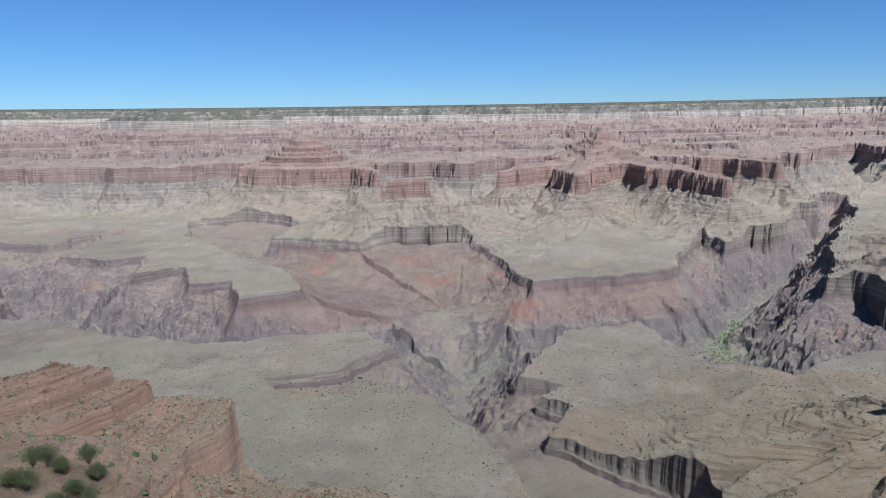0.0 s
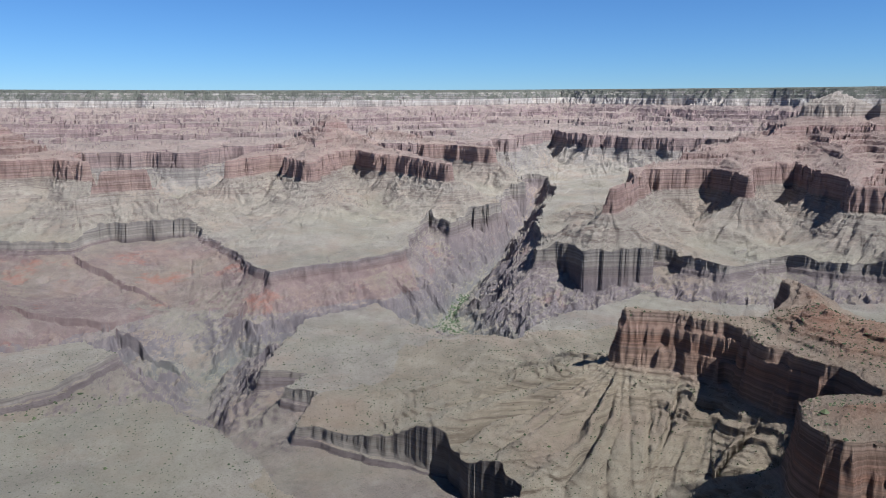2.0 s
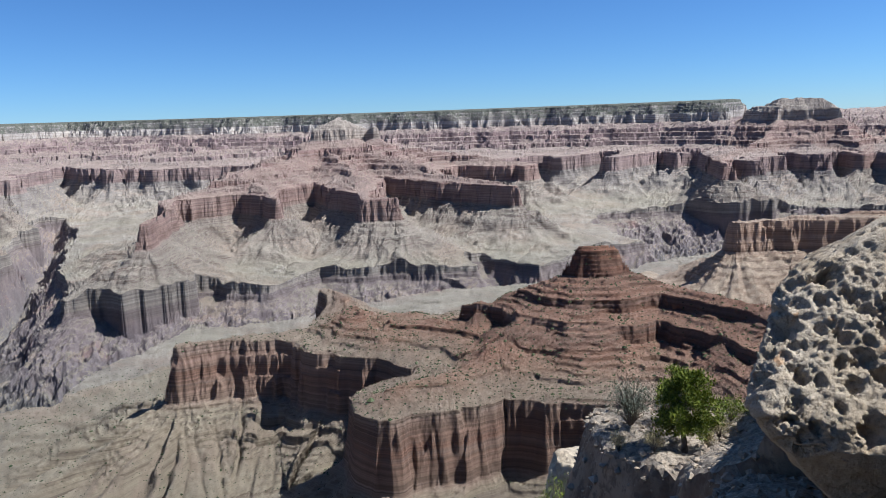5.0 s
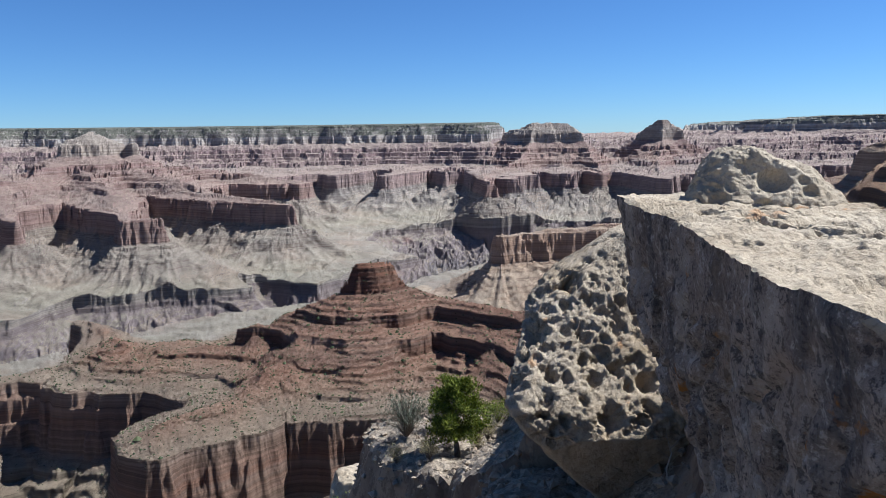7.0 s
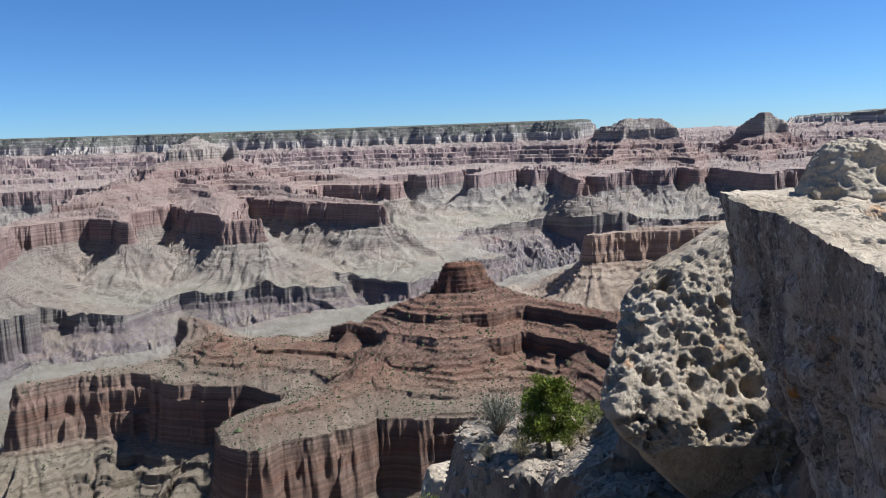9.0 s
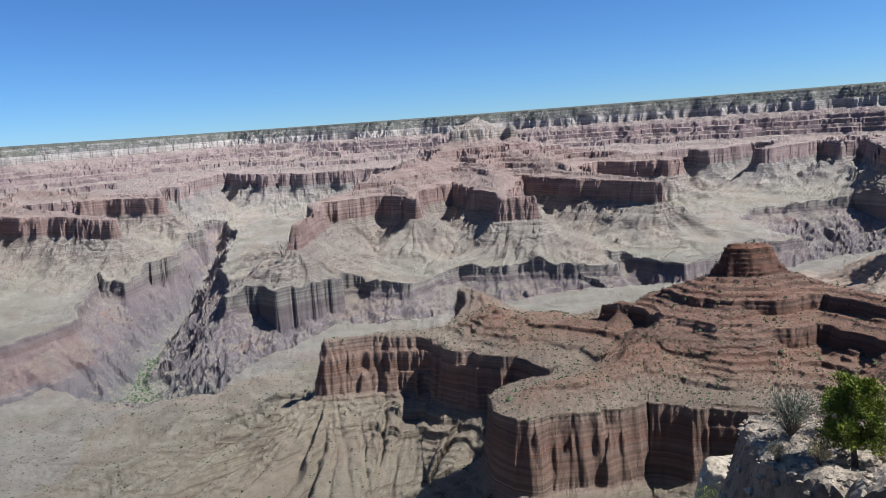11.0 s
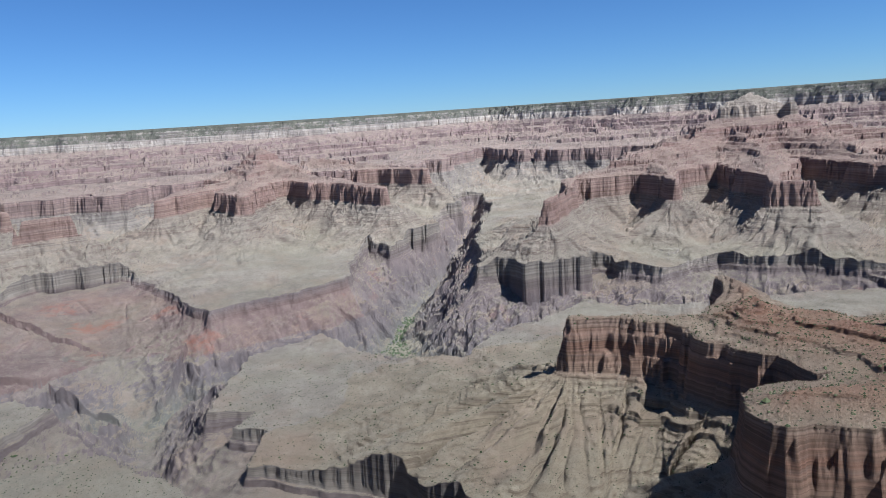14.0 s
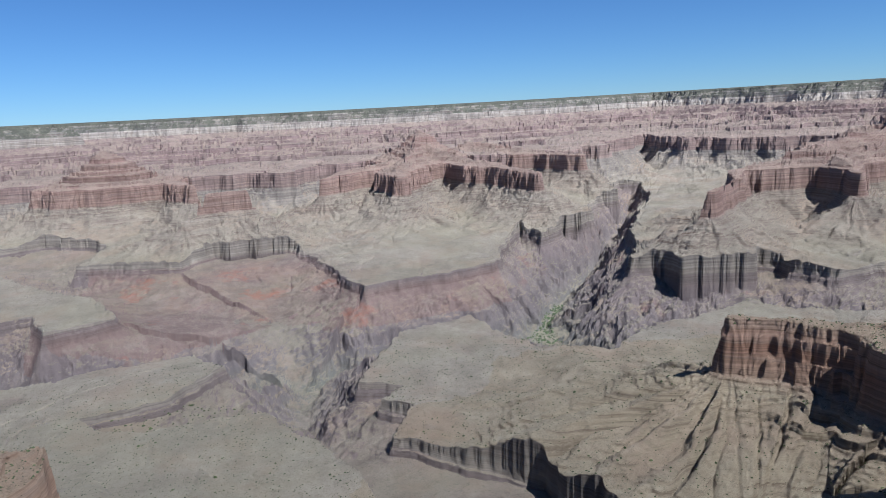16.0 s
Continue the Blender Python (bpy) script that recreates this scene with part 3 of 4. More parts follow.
RIDGE_TEXT = {
    "red_spur": ("red sandstone spur with stepped ledges and dark scrub", "rock spur"),
    "pale_spur": ("cream sandstone cliff spur below the rim", "rock spur"),
    "scrub_spur": ("orange soil spur with dark green junipers", "rock spur"),
    "red_butte": ("dark red sandstone butte with a blocky cap and ledges", "butte"),
    "tan_spur": ("tan ledged cliff spur above a long fluted talus slope", "rock spur"),
    "pale_mesa": ("flat buff mesa with sheer fluted cliffs", "mesa"),
    "worn_butte": ("worn tan butte with long talus slopes", "butte"),
    "pointed_temple": ("pointed red rock temple with a small pale tip", "butte"),
    "flat_temple": ("long flat-topped rock temple with white cliffs", "mesa"),
    "white_tower_temple": ("red stepped rock temple with a white tower", "butte"),
    "twin_temple": ("red banded rock temple with two pale peaks", "butte"),
    "mesa_temple": ("broad flat-topped rock temple on the far skyline", "mesa"),
    "peaked_temple": ("distant rock temple rising to a sharp peak", "butte"),
}
BANDS = [("pale_cap", -1e9, 200), ("ledge_band", 200, 722), ("red_cliff", 722, 748), ("talus_slope", 748, 1300)]


def pieces(pick):
    """The separate patches of picked faces; crumbs stay with the largest."""
    grid = pick.reshape(NR - 1, NA)
    parent, last, labels = [], [], np.full(grid.shape, -1)

    def root(k):
        while parent[k] != k:
            k = parent[k]
        return k

    for i in np.flatnonzero(grid.any(1)):
        row = np.concatenate([[0], grid[i].astype(np.int8), [0]])
        turn = np.diff(row)
        runs = []
        for a, b in zip(np.flatnonzero(turn == 1), np.flatnonzero(turn == -1)):
            k = len(parent)
            parent.append(k)
            for la, lb, lk, li in last:
                if li == i - 1 and la < b and a < lb:
                    p, q = root(k), root(lk)
                    parent[max(p, q)] = min(p, q)
            labels[i, a:b] = k
            runs.append((a, b, k, i))
        last = runs
    roots = np.array([root(k) for k in range(len(parent))])
    flat = np.where(labels >= 0, roots[labels], -1).ravel()
    ids, counts = np.unique(flat[flat >= 0], return_counts=True)
    big = [k for k, c in zip(ids, counts) if c >= 120 and k != ids[counts.argmax()]][:40]
    made = [flat == k for k in big]
    rest = pick.copy()
    for m in made:
        rest &= ~m
    return [rest] + made


R_NAME = np.array([n for n, _, _ in RIDGES] + ["far_rim"])[F_OWN]
low = F_OUT < 1300
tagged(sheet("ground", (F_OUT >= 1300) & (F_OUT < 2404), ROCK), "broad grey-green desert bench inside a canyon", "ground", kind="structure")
F_MID = [c.ravel()[G_F].mean(1) for c in (GX, GY, GZ)]
shaly = (F_OUT >= 2404) & (F_MID[0] > -1250) & (F_MID[0] < 1450) & (F_MID[1] > 3800) & (F_MID[2] > -1205 + LIFT * (F_MID[1] - LIFT_FROM))
tagged(sheet("shale_slope", shaly, ROCK_SHALE), "purple and rust-red shale slopes above an inner gorge", "slope", kind="structure")
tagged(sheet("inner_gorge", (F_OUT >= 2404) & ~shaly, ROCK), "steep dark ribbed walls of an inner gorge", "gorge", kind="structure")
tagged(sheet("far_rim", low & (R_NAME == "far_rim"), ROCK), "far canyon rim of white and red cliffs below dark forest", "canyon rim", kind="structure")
tagged(sheet("near_rim", low & (R_NAME == "near_rim"), ROCK_NEAR), "pale limestone canyon rim falling away", "canyon rim", kind="structure")
for rname, (text, cat) in RIDGE_TEXT.items():
    mine = low & (R_NAME == rname)
    base = new(rname)
    base.empty_display_size = 10
    tagged(base, text, cat)
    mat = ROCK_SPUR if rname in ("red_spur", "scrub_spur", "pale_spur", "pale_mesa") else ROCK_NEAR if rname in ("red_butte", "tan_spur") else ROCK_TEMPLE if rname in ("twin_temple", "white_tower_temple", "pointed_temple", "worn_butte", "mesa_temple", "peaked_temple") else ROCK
    for k in np.unique(F_OWN[mine]):
        for band, lo, hi in BANDS:
            pick = mine & (F_OWN == k) & (F_OUT >= lo) & (F_OUT < hi)
            if pick.any():
                for patch in pieces(pick):
                    sheet(band, patch, mat, base)


# ---- near rocks ----
def noise3(p, size, octaves, seed, gain=0.5):
    """Smooth noise in space, about -1 to 1."""
    total, amp, norm = 0.0, 1.0, 0.0
    for k in range(octaves):
        q = p / size + 13.7 * k
        zi = np.floor(q[..., 2])
        f = q[..., 2] - zi
        f = f * f * (3 - 2 * f)
        lo = value_noise(q[..., 0] + zi * 37.17, q[..., 1] + zi * 17.31, seed + k)
        hi = value_noise(q[..., 0] + (zi + 1) * 37.17, q[..., 1] + (zi + 1) * 17.31, seed + k)
        total = total + amp * (lo + (hi - lo) * f)
        norm += amp
        amp, size = amp * gain, size * 0.5
    return total / norm


def ring_points(poly, m, soften=0.12):
    """m even points round a plan polygon with eased corners."""
    p = np.array(poly, float)
    q = np.vstack([p, p[:1]])
    seg = np.hypot(*np.diff(q, axis=0).T)
    run = np.concatenate([[0], np.cumsum(seg)])
    t = np.linspace(0, run[-1], m, endpoint=False)
    pts = np.stack([np.interp(t, run, q[:, k]) for k in (0, 1)], -1)
    k = max(1, int(m * soften / 8))
    for _ in range(k):
        pts = (np.roll(pts, 1, 0) + 2 * pts + np.roll(pts, -1, 0)) / 4
    return pts


def loft(levels, m, rows, cap_rows, top_round=0.05):
    """A closed rock: plan polygons at heights from the bottom up, an even grid between them and a cap of shrinking rings on top."""
    zs = [z for z, _ in levels]
    rings = [ring_points(p, m) for _, p in levels]
    t = np.linspace(zs[0], zs[-1], rows)
    body = np.stack([[np.interp(t, zs, [r[j, k] for r in rings]) for k in (0, 1)] for j in range(m)], 0)  # m, 2, rows
    grid = np.concatenate([body.transpose(2, 0, 1), np.repeat(t[:, None, None], m, 1)], 2)
    top = grid[-1]
    mid = top.mean(0)
    caps = []
    for k in range(1, cap_rows + 1):
        f = k / cap_rows
        ring = mid + (top - mid) * (1 - f) ** 0.9
        ring[:, 2] = zs[-1] + top_round * math.sin(f * math.pi / 2)
        caps.append(ring)
    return np.concatenate([grid, np.array(caps)], 0)


def grid_normals(g):
    du = np.roll(g, -1, 1) - np.roll(g, 1, 1)
    dv = np.gradient(g, axis=0)
    n = np.cross(du, dv)
    return n / (np.linalg.norm(n, axis=-1, keepdims=True) + 1e-9)


def grid_mesh(name, g, material, parent=None, closed=True, smooth=True):
    rows, m = g.shape[:2]
    me = bpy.data.meshes.new(name)
    i, j = np.meshgrid(np.arange(rows - 1), np.arange(m if closed else m - 1), indexing="ij")
    k = (j + 1) % m
    f = np.stack([i * m + j, i * m + k, (i + 1) * m + k, (i + 1) * m + j], -1).reshape(-1, 4)
    me.vertices.add(rows * m)
    me.vertices.foreach_set("co", g.reshape(-1, 3).astype(np.float32).ravel())
    me.loops.add(f.size)
    me.loops.foreach_set("vertex_index", f.ravel().astype(np.int32))
    me.polygons.add(len(f))
    me.polygons.foreach_set("loop_start", np.arange(0, f.size, 4, dtype=np.int32))
    me.update(calc_edges=True)
    me.polygons.foreach_set("use_smooth", np.full(len(f), smooth))
    me.materials.append(material)
    ob = new(name, me)
    ob.parent = parent
    return ob


def pit(g, n, at, radius, depth, uneven=0.0):
    """Press an uneven hollow into the rock where the point at lies."""
    d = np.linalg.norm(g - np.array(at), axis=-1) / radius + uneven
    push = np.where(d < 1, (1 - np.clip(d, 0, 1) ** 3), 0) * depth
    return g - n * push[..., None]


def peck(g, n, at, radius, depth, uneven, step):
    """As pit(), at a grid place and only in the cells round it; step: the grid's finest spacing."""
    k = int(radius * 1.8 / step) + 2
    i = np.arange(max(0, at[0] - k), min(g.shape[0], at[0] + k + 1))
    j = np.arange(at[1] - k, at[1] + k + 1) % g.shape[1]
    cell = np.ix_(i, np.unique(j))
    d = np.linalg.norm(g[cell] - g[tuple(at)], axis=-1) / radius + uneven[cell]
    g[cell] -= n[cell] * (np.where(d < 1, 1 - np.clip(d, 0, 1) ** 6, 0) * depth)[..., None]


def limestone(name, tint, stain, dark_streaks=0.0, lichen=0.0, relief=0.06):
    """Weathered rim limestone with grain, stains and a little orange lichen."""
    n = Nodes(name)
    big, mid, grain = n.noise(0.9, 5, 0.6), n.noise(5.0, 6, 0.65), n.noise(40.0, 4, 0.7)
    col = n.mix(n.grey(big, 0.35, 0.68), stain, tint)
    col = n.mix(n.math("MULTIPLY", n.grey(mid, 0.45, 0.72), 0.55), col, tuple(min(1, c * 1.25) for c in tint))
    col = n.mix(n.math("MULTIPLY", n.grey(grain, 0.48, 0.7), 0.5), col, tuple(c * 0.4 for c in stain))
    blot = n.noise(11.0, 6, 0.75)
    col = n.mix(n.math("MULTIPLY", n.grey(blot, 0.55, 0.64), 0.5), col, tuple(c * 0.45 for c in stain))
    if dark_streaks:
        st = n.noise(1.0, 5, 0.65, stretch=(3.2, 3.2, 0.45))
        col = n.mix(n.math("MULTIPLY", n.grey(st, 0.46, 0.66), dark_streaks), col, (0.09, 0.085, 0.08))
        bare = n.noise(1.3, 6, 0.62, stretch=(1.0, 1.0, 0.55))
        col = n.mix(n.math("MULTIPLY", n.grey(bare, 0.53, 0.58), 0.6), col, n.mix(n.grey(mid, 0.4, 0.65), (0.32, 0.275, 0.225), (0.64, 0.535, 0.41)))
        fleck = n.noise(10.0, 9, 0.8)
        col = n.mix(n.math("MULTIPLY", n.grey(fleck, 0.52, 0.58), 0.75), col, (0.06, 0.05, 0.045))
        col = n.mix(n.math("MULTIPLY", n.grey(fleck, 0.46, 0.40), 0.6), col, (0.66, 0.57, 0.46))
        st2 = n.noise(1.0, 4, 0.6, stretch=(2.1, 2.1, 0.3))
        col = n.mix(n.math("MULTIPLY", n.grey(st2, 0.55, 0.7), 0.55), col, (0.33, 0.235, 0.15))
    if lichen:
        sp = n.noise(2.2, 6, 0.6)
        col = n.mix(n.math("MULTIPLY", n.grey(sp, 0.64, 0.68), lichen), col, (0.40, 0.17, 0.04))
    h = n.math("ADD", n.math("MULTIPLY", mid, 0.55), n.math("ADD", n.math("MULTIPLY", blot, 0.35), n.math("MULTIPLY", grain, 0.14)))
    n.bump(h, 1.0, relief)
    return n.done(col, 0.93)


PALE = limestone("pale_limestone", (0.48, 0.405, 0.295), (0.33, 0.265, 0.18), 0.0, 0.4, 0.06)
PITTED = limestone("pitted_limestone", (0.50, 0.42, 0.31), (0.36, 0.275, 0.175), 0.0, 0.5, 0.12)
STREAKED = limestone("streaked_limestone", (0.54, 0.43, 0.325), (0.25, 0.185, 0.135), 0.9, 0.95, 0.12)
GRAVEL = limestone("grey_rubble", (0.44, 0.365, 0.27), (0.24, 0.185, 0.13))


def ledge_ground():
    """Pale rubble where it lies flat, brown broken rock where it falls away."""
    n = Nodes("ledge_ground")
    up = n.t.nodes.new("ShaderNodeSeparateXYZ")
    n.t.links.new(n.pos.outputs["Normal"], up.inputs[0])
    big, mid, grain = n.noise(0.8, 5, 0.6), n.noise(4.0, 7, 0.7), n.noise(26.0, 6, 0.75)
    rubble = n.mix(n.grey(mid, 0.4, 0.62), (0.22, 0.175, 0.125), (0.47, 0.395, 0.295))
    rubble = n.mix(n.math("MULTIPLY", n.grey(grain, 0.5, 0.6), 0.6), rubble, (0.10, 0.08, 0.06))
    bare = n.mix(n.grey(big, 0.4, 0.6), (0.17, 0.115, 0.075), (0.33, 0.245, 0.165))
    bare = n.mix(n.math("MULTIPLY", n.grey(mid, 0.5, 0.6), 0.6), bare, (0.10, 0.07, 0.05))
    n.bump(n.math("ADD", n.math("MULTIPLY", mid, 0.6), n.math("MULTIPLY", grain, 0.3)), 1.0, 0.12)
    return n.done(n.mix(n.grey(n.math("ADD", up.outputs[2], n.math("MULTIPLY", mid, 0.2)), 0.62, 0.82), bare, rubble), 0.95)


LEDGE = ledge_ground()

rng = np.random.default_rng(5)

# the big slab beside the viewpoint: a sunlit top and a streaked, overhanging face
TOP = [(7.01, -0.13), (7.45, -0.3), (7.5, -1.3), (6.9, -2.15), (6.0, -2.1), (5.4, -2.2), (4.6, -3.0), (2.6, -3.3), (1.7, -2.6), (1.75, -1.4), (2.54, -1.01), (3.03, -0.9), (3.44, -0.78), (4.19, -0.71), (5.14, -0.57)]


def drawn_in(poly, corner, side):
    """The slab's outline lower down: the far corner and the near side drawn back under the edge."""
    q = [list(p) for p in poly]
    q[0] = corner
    q[1] = (corner[0] + 0.35, corner[1] - 0.25)
    for k in range(10, 15):
        q[k][1] -= side
        q[k][0] += side * 0.2
    return [tuple(p) for p in q]


slab = tagged(new("rock_slab"), "huge pale limestone block with a flat top and dark streaked face", "boulder")
g = loft([(-4.0, drawn_in(TOP, (6.0, -1.0), 0.5)), (-1.4, drawn_in(TOP, (6.2, -0.95), 0.35)), (-0.8, drawn_in(TOP, (6.5, -0.8), 0.26)), (-0.4, drawn_in(TOP, (6.75, -0.55), 0.16)), (0.1, drawn_in(TOP, (6.95, -0.3), 0.06)), (1.0, TOP), (1.065, TOP)], 520, 150, 110, 0.03)
n = -grid_normals(g)
bed = noise3(g * np.array([1, 1, 3.0]), 0.5, 5, 401, 0.6)
g = g + n * (0.05 * noise3(g, 0.9, 5, 411, 0.6) + 0.035 * bed + 0.02 * noise3(g, 0.07, 3, 415, 0.7))[..., None]
# slabs split off the face along slanting cracks
slant = noise3(g * np.array([1, 1, 1.0]) + 0.45 * g[..., [2, 0, 1]], 0.85, 3, 417, 0.5)
shell = np.floor(slant * 4.5) / 4.5
crack = np.clip(1 - np.abs(slant * 4.5 - np.round(slant * 4.5)) / 0.2, 0, 1)
below = np.clip((0.8 - g[..., 2]) / 0.3, 0, 1)
g = g + n * (below * (0.2 * shell - 0.1 * crack))[..., None]
flat_top = np.clip((g[..., 2] - 0.93) / 0.1, 0, 1)
plates = np.floor(5 * (noise3(g * np.array([1, 1, 0.2]), 0.7, 5, 421, 0.62) + 1)) / 5
g[..., 2] += flat_top * (0.06 * (plates - 1) + 0.018 * noise3(g, 0.12, 4, 431, 0.65))
ROWS_SIDE = 150
broken = 0.5 * noise3(g, 0.08, 3, 439)
tops = np.argwhere((flat_top > 0.5) & (g[..., 0] < 7.2))
sides = np.argwhere((flat_top <= 0) & (g[..., 2] > -1.2) & (n[..., 1] > 0.3))
chip = np.random.default_rng(5)
for k in range(260):
    spots = tops if k % 5 < 2 else sides
    rad = 0.02 + (0.05 if k % 5 < 2 else 0.09) * chip.random() ** 3
    peck(g, n, spots[chip.integers(len(spots))], rad, rad * (0.45 + 0.3 * chip.random()), broken, 0.012)
# hollows and short clefts where plates have come off the top
torn = 0.9 * noise3(g * np.array([1.0, 1.0, 0.3]), 0.16, 4, 437, 0.6)
for k in range(60):
    rad = 0.04 + 0.14 * chip.random() ** 2
    peck(g, n, tops[chip.integers(len(tops))], rad, 0.02 + 0.05 * chip.random(), torn, 0.012)
for cx, cy in ((6.1, -1.0), (5.9, -1.15), (6.25, -1.25), (6.3, -1.55), (5.2, -1.05), (5.05, -1.15), (4.3, -1.7), (4.45, -1.85), (3.4, -1.5)):
    g = pit(g, n, (cx, cy, 1.04), 0.13, 0.1, torn)
grid_mesh("face", g[:ROWS_SIDE], STREAKED, slab)
grid_mesh("top", g[ROWS_SIDE - 1:], PALE, slab)

# the small rounded rock that lies on the slab
rock = tagged(new("capping_rock"), "small rounded cream rock with hollows lying on a slab", "boulder")


def oval(y0, y1, x0, x1, lean=0.0):
    """A rough oval in plan."""
    c, h, cx, hx = (y0 + y1) / 2, (y1 - y0) / 2, (x0 + x1) / 2, (x1 - x0) / 2
    return [(cx + hx * math.cos(a) * (1 + 0.12 * math.sin(3 * a + lean)), c + h * math.sin(a) * (1 + 0.08 * math.cos(2 * a + lean))) for a in [k * math.tau / 14 for k in range(14)]]


g = loft([(0.98, oval(-2.06, -0.60, 6.45, 7.3)), (1.12, oval(-1.98, -0.66, 6.5, 7.3, 0.5)), (1.25, oval(-1.82, -0.76, 6.58, 7.25, 1.0)), (1.36, oval(-1.66, -0.84, 6.65, 7.2, 1.0)), (1.47, oval(-1.42, -0.94, 6.72, 7.1, 1.5))], 200, 70, 40, 0.05)
n = grid_normals(g)
g = g + n * (0.10 * noise3(g, 0.5, 5, 441, 0.65) + 0.035 * noise3(g, 0.1, 4, 445, 0.7))[..., None]
for at, rad, dep in (((6.6, -1.38, 1.28), 0.15, 0.12), ((6.62, -1.62, 1.27), 0.07, 0.06), ((6.58, -1.66, 1.17), 0.08, 0.06), ((6.5, -0.95, 1.08), 0.1, 0.05), ((6.48, -1.3, 1.05), 0.06, 0.05)):
    g = pit(g, n, at, rad, dep)
grid_mesh("body", g, PALE, rock)

# the boulder full of holes
boulder = tagged(new("pitted_boulder"), "leaning cream boulder riddled with weathered holes", "boulder")


def slice_of(left, right, front, back):
    """A plan slice of the boulder, a blunt wedge towards its left end."""
    return [(front + 0.1, left), (front - 0.12, left - 0.2), (front + 0.1, (left + right) / 2), (front + 0.35, right + 0.15), (front + 0.6, right), (back - 0.2, right), (back, (left + right) / 2), (back - 0.35, left - 0.12)]


g = loft([(-4.5, slice_of(0.1, -1.3, 9.3, 11.2)), (-2.95, slice_of(0.12, -1.3, 9.0, 11.2)), (-2.62, slice_of(0.36, -1.3, 8.75, 11.2)), (-2.26, slice_of(0.64, -1.3, 8.5, 11.2)), (-1.82, slice_of(0.88, -1.3, 8.22, 11.2)), (-1.53, slice_of(1.08, -1.3, 8.3, 11.2)), (-1.09, slice_of(1.08, -1.3, 8.75, 11.2)), (-0.52, slice_of(1.04, -1.3, 9.3, 11.2)), (-0.23, slice_of(0.84, -1.3, 9.6, 11.2)), (0.04, slice_of(0.48, -1.2, 9.85, 11.1)), (0.36, slice_of(0.0, -1.1, 10.2, 11.0))], 400, 300, 50, 0.06)
n = grid_normals(g)
knobs = 0.35 - np.abs(noise3(g, 0.17, 4, 455, 0.66))
up = np.clip((g[..., 2] + 1.95) / 0.35, 0.15, 1) * np.clip((0.25 - g[..., 2]) / 0.4, 0.3, 1)
g = g + n * (0.09 * noise3(g, 0.7, 4, 451) + up * (0.055 * knobs + 0.04 * noise3(g, 0.055, 3, 457, 0.75)))[..., None]
front = np.argwhere((n[..., 0] < -0.1) & (g[..., 2] > -1.9) & (g[..., 2] < 0.3))
ragged = 0.75 * noise3(g, 0.07, 3, 471, 0.6)
for k in range(1250):
    at = front[rng.integers(len(front))]
    rad = 0.014 + 0.09 * rng.random() ** 6
    if g[tuple(at)][2] > -0.15 and rad > 0.05:
        continue
    peck(g, n, at, rad, rad * (0.5 + 0.6 * rng.random()), ragged, 0.012)
for at, rad, dep in (((9.9, -0.12, -0.28), 0.2, 0.26), ((9.05, 0.82, -0.85), 0.2, 0.2), ((9.6, 0.5, -0.33), 0.24, 0.12), ((8.45, -0.1, -1.62), 0.18, 0.14), ((8.75, -0.5, -1.25), 0.15, 0.14)):
    g = pit(g, n, at, rad, dep)
grid_mesh("body", g, PITTED, boulder)

# the white outcrop below the ledge
outcrop = tagged(new("white_outcrop"), "small white limestone outcrop on a steep slope", "outcrop")
g = loft([(-15.0, oval(6.6, 9.4, 19.6, 22.4)), (-10.2, oval(6.9, 9.1, 19.8, 22.2, 1)), (-9.6, oval(7.1, 9.0, 19.9, 22.0, 2)), (-9.2, oval(7.4, 8.8, 20.1, 21.8, 2.5))], 120, 60, 24, 0.12)
n = grid_normals(g)
g = g + n * (0.22 * noise3(g, 0.9, 4, 461, 0.6) + 0.04 * noise3(g, 0.15, 2, 465))[..., None]
grid_mesh("body", g, PALE, outcrop)

# the rubble slope and ledge below the viewpoint
EDGE_U = np.array([(2.0, 0.9), (8, 1.5), (10.4, 2.0), (12.7, 3.1), (13.3, 3.9), (14.0, 4.7), (15.0, 5.5), (16.2, 5.7), (16.6, 4.6), (16.9, 3.4), (17.2, 2.2), (17.6, 0.5), (18.0, -3), (19, -12)])
gx, gy = np.meshgrid(np.arange(-6, 34, 0.13), np.arange(-12, 24, 0.13), indexing="ij")
inside = np.zeros(gx.shape, bool)
dist = np.full(gx.shape, 1e9)
poly = np.vstack([EDGE_U, [(-9, -14), (-9, 1.0)]])
for (ax, ay), (bx, by) in zip(poly, np.roll(poly, -1, 0)):
    dx, dy = bx - ax, by - ay
    t = np.clip(((gx - ax) * dx + (gy - ay) * dy) / (dx * dx + dy * dy), 0, 1)
    dist = np.minimum(dist, np.hypot(gx - ax - t * dx, gy - ay - t * dy))
    with np.errstate(divide="ignore", invalid="ignore"):
        inside ^= ((ay > gy) != (by > gy)) & (gx < dx * (gy - ay) / (dy if dy else 1e-9) + ax)
off = np.where(inside, -dist, dist) + 0.5 * fbm(gx, gy, 2.2, 4, 501)
# unseen higher ground added behind the boulder, its edge set to shade the ledge
gz = np.where(gx > 10.9, np.interp(gy, (0.2, 0.9, 1.4, 3.0), (-0.75, -2.6, -4.2, -5.15)), np.interp(gy, (-1.6, -0.9, 0.3, 3.0), (-0.05, -2.2, -3.9, -5.15))) + 0.3 * np.maximum(14.3 - gx, 0) * np.clip((gy + 1) / 3, 0, 1)
gz = np.minimum(gz, -0.05 - np.clip(gy + 1.5, 0, 1) * (0.3 + 0.12 * np.maximum(gx - 1, 0)))
near = np.clip((2.2 - gx) / 1.5, 0, 1)
gz = gz * (1 - near)
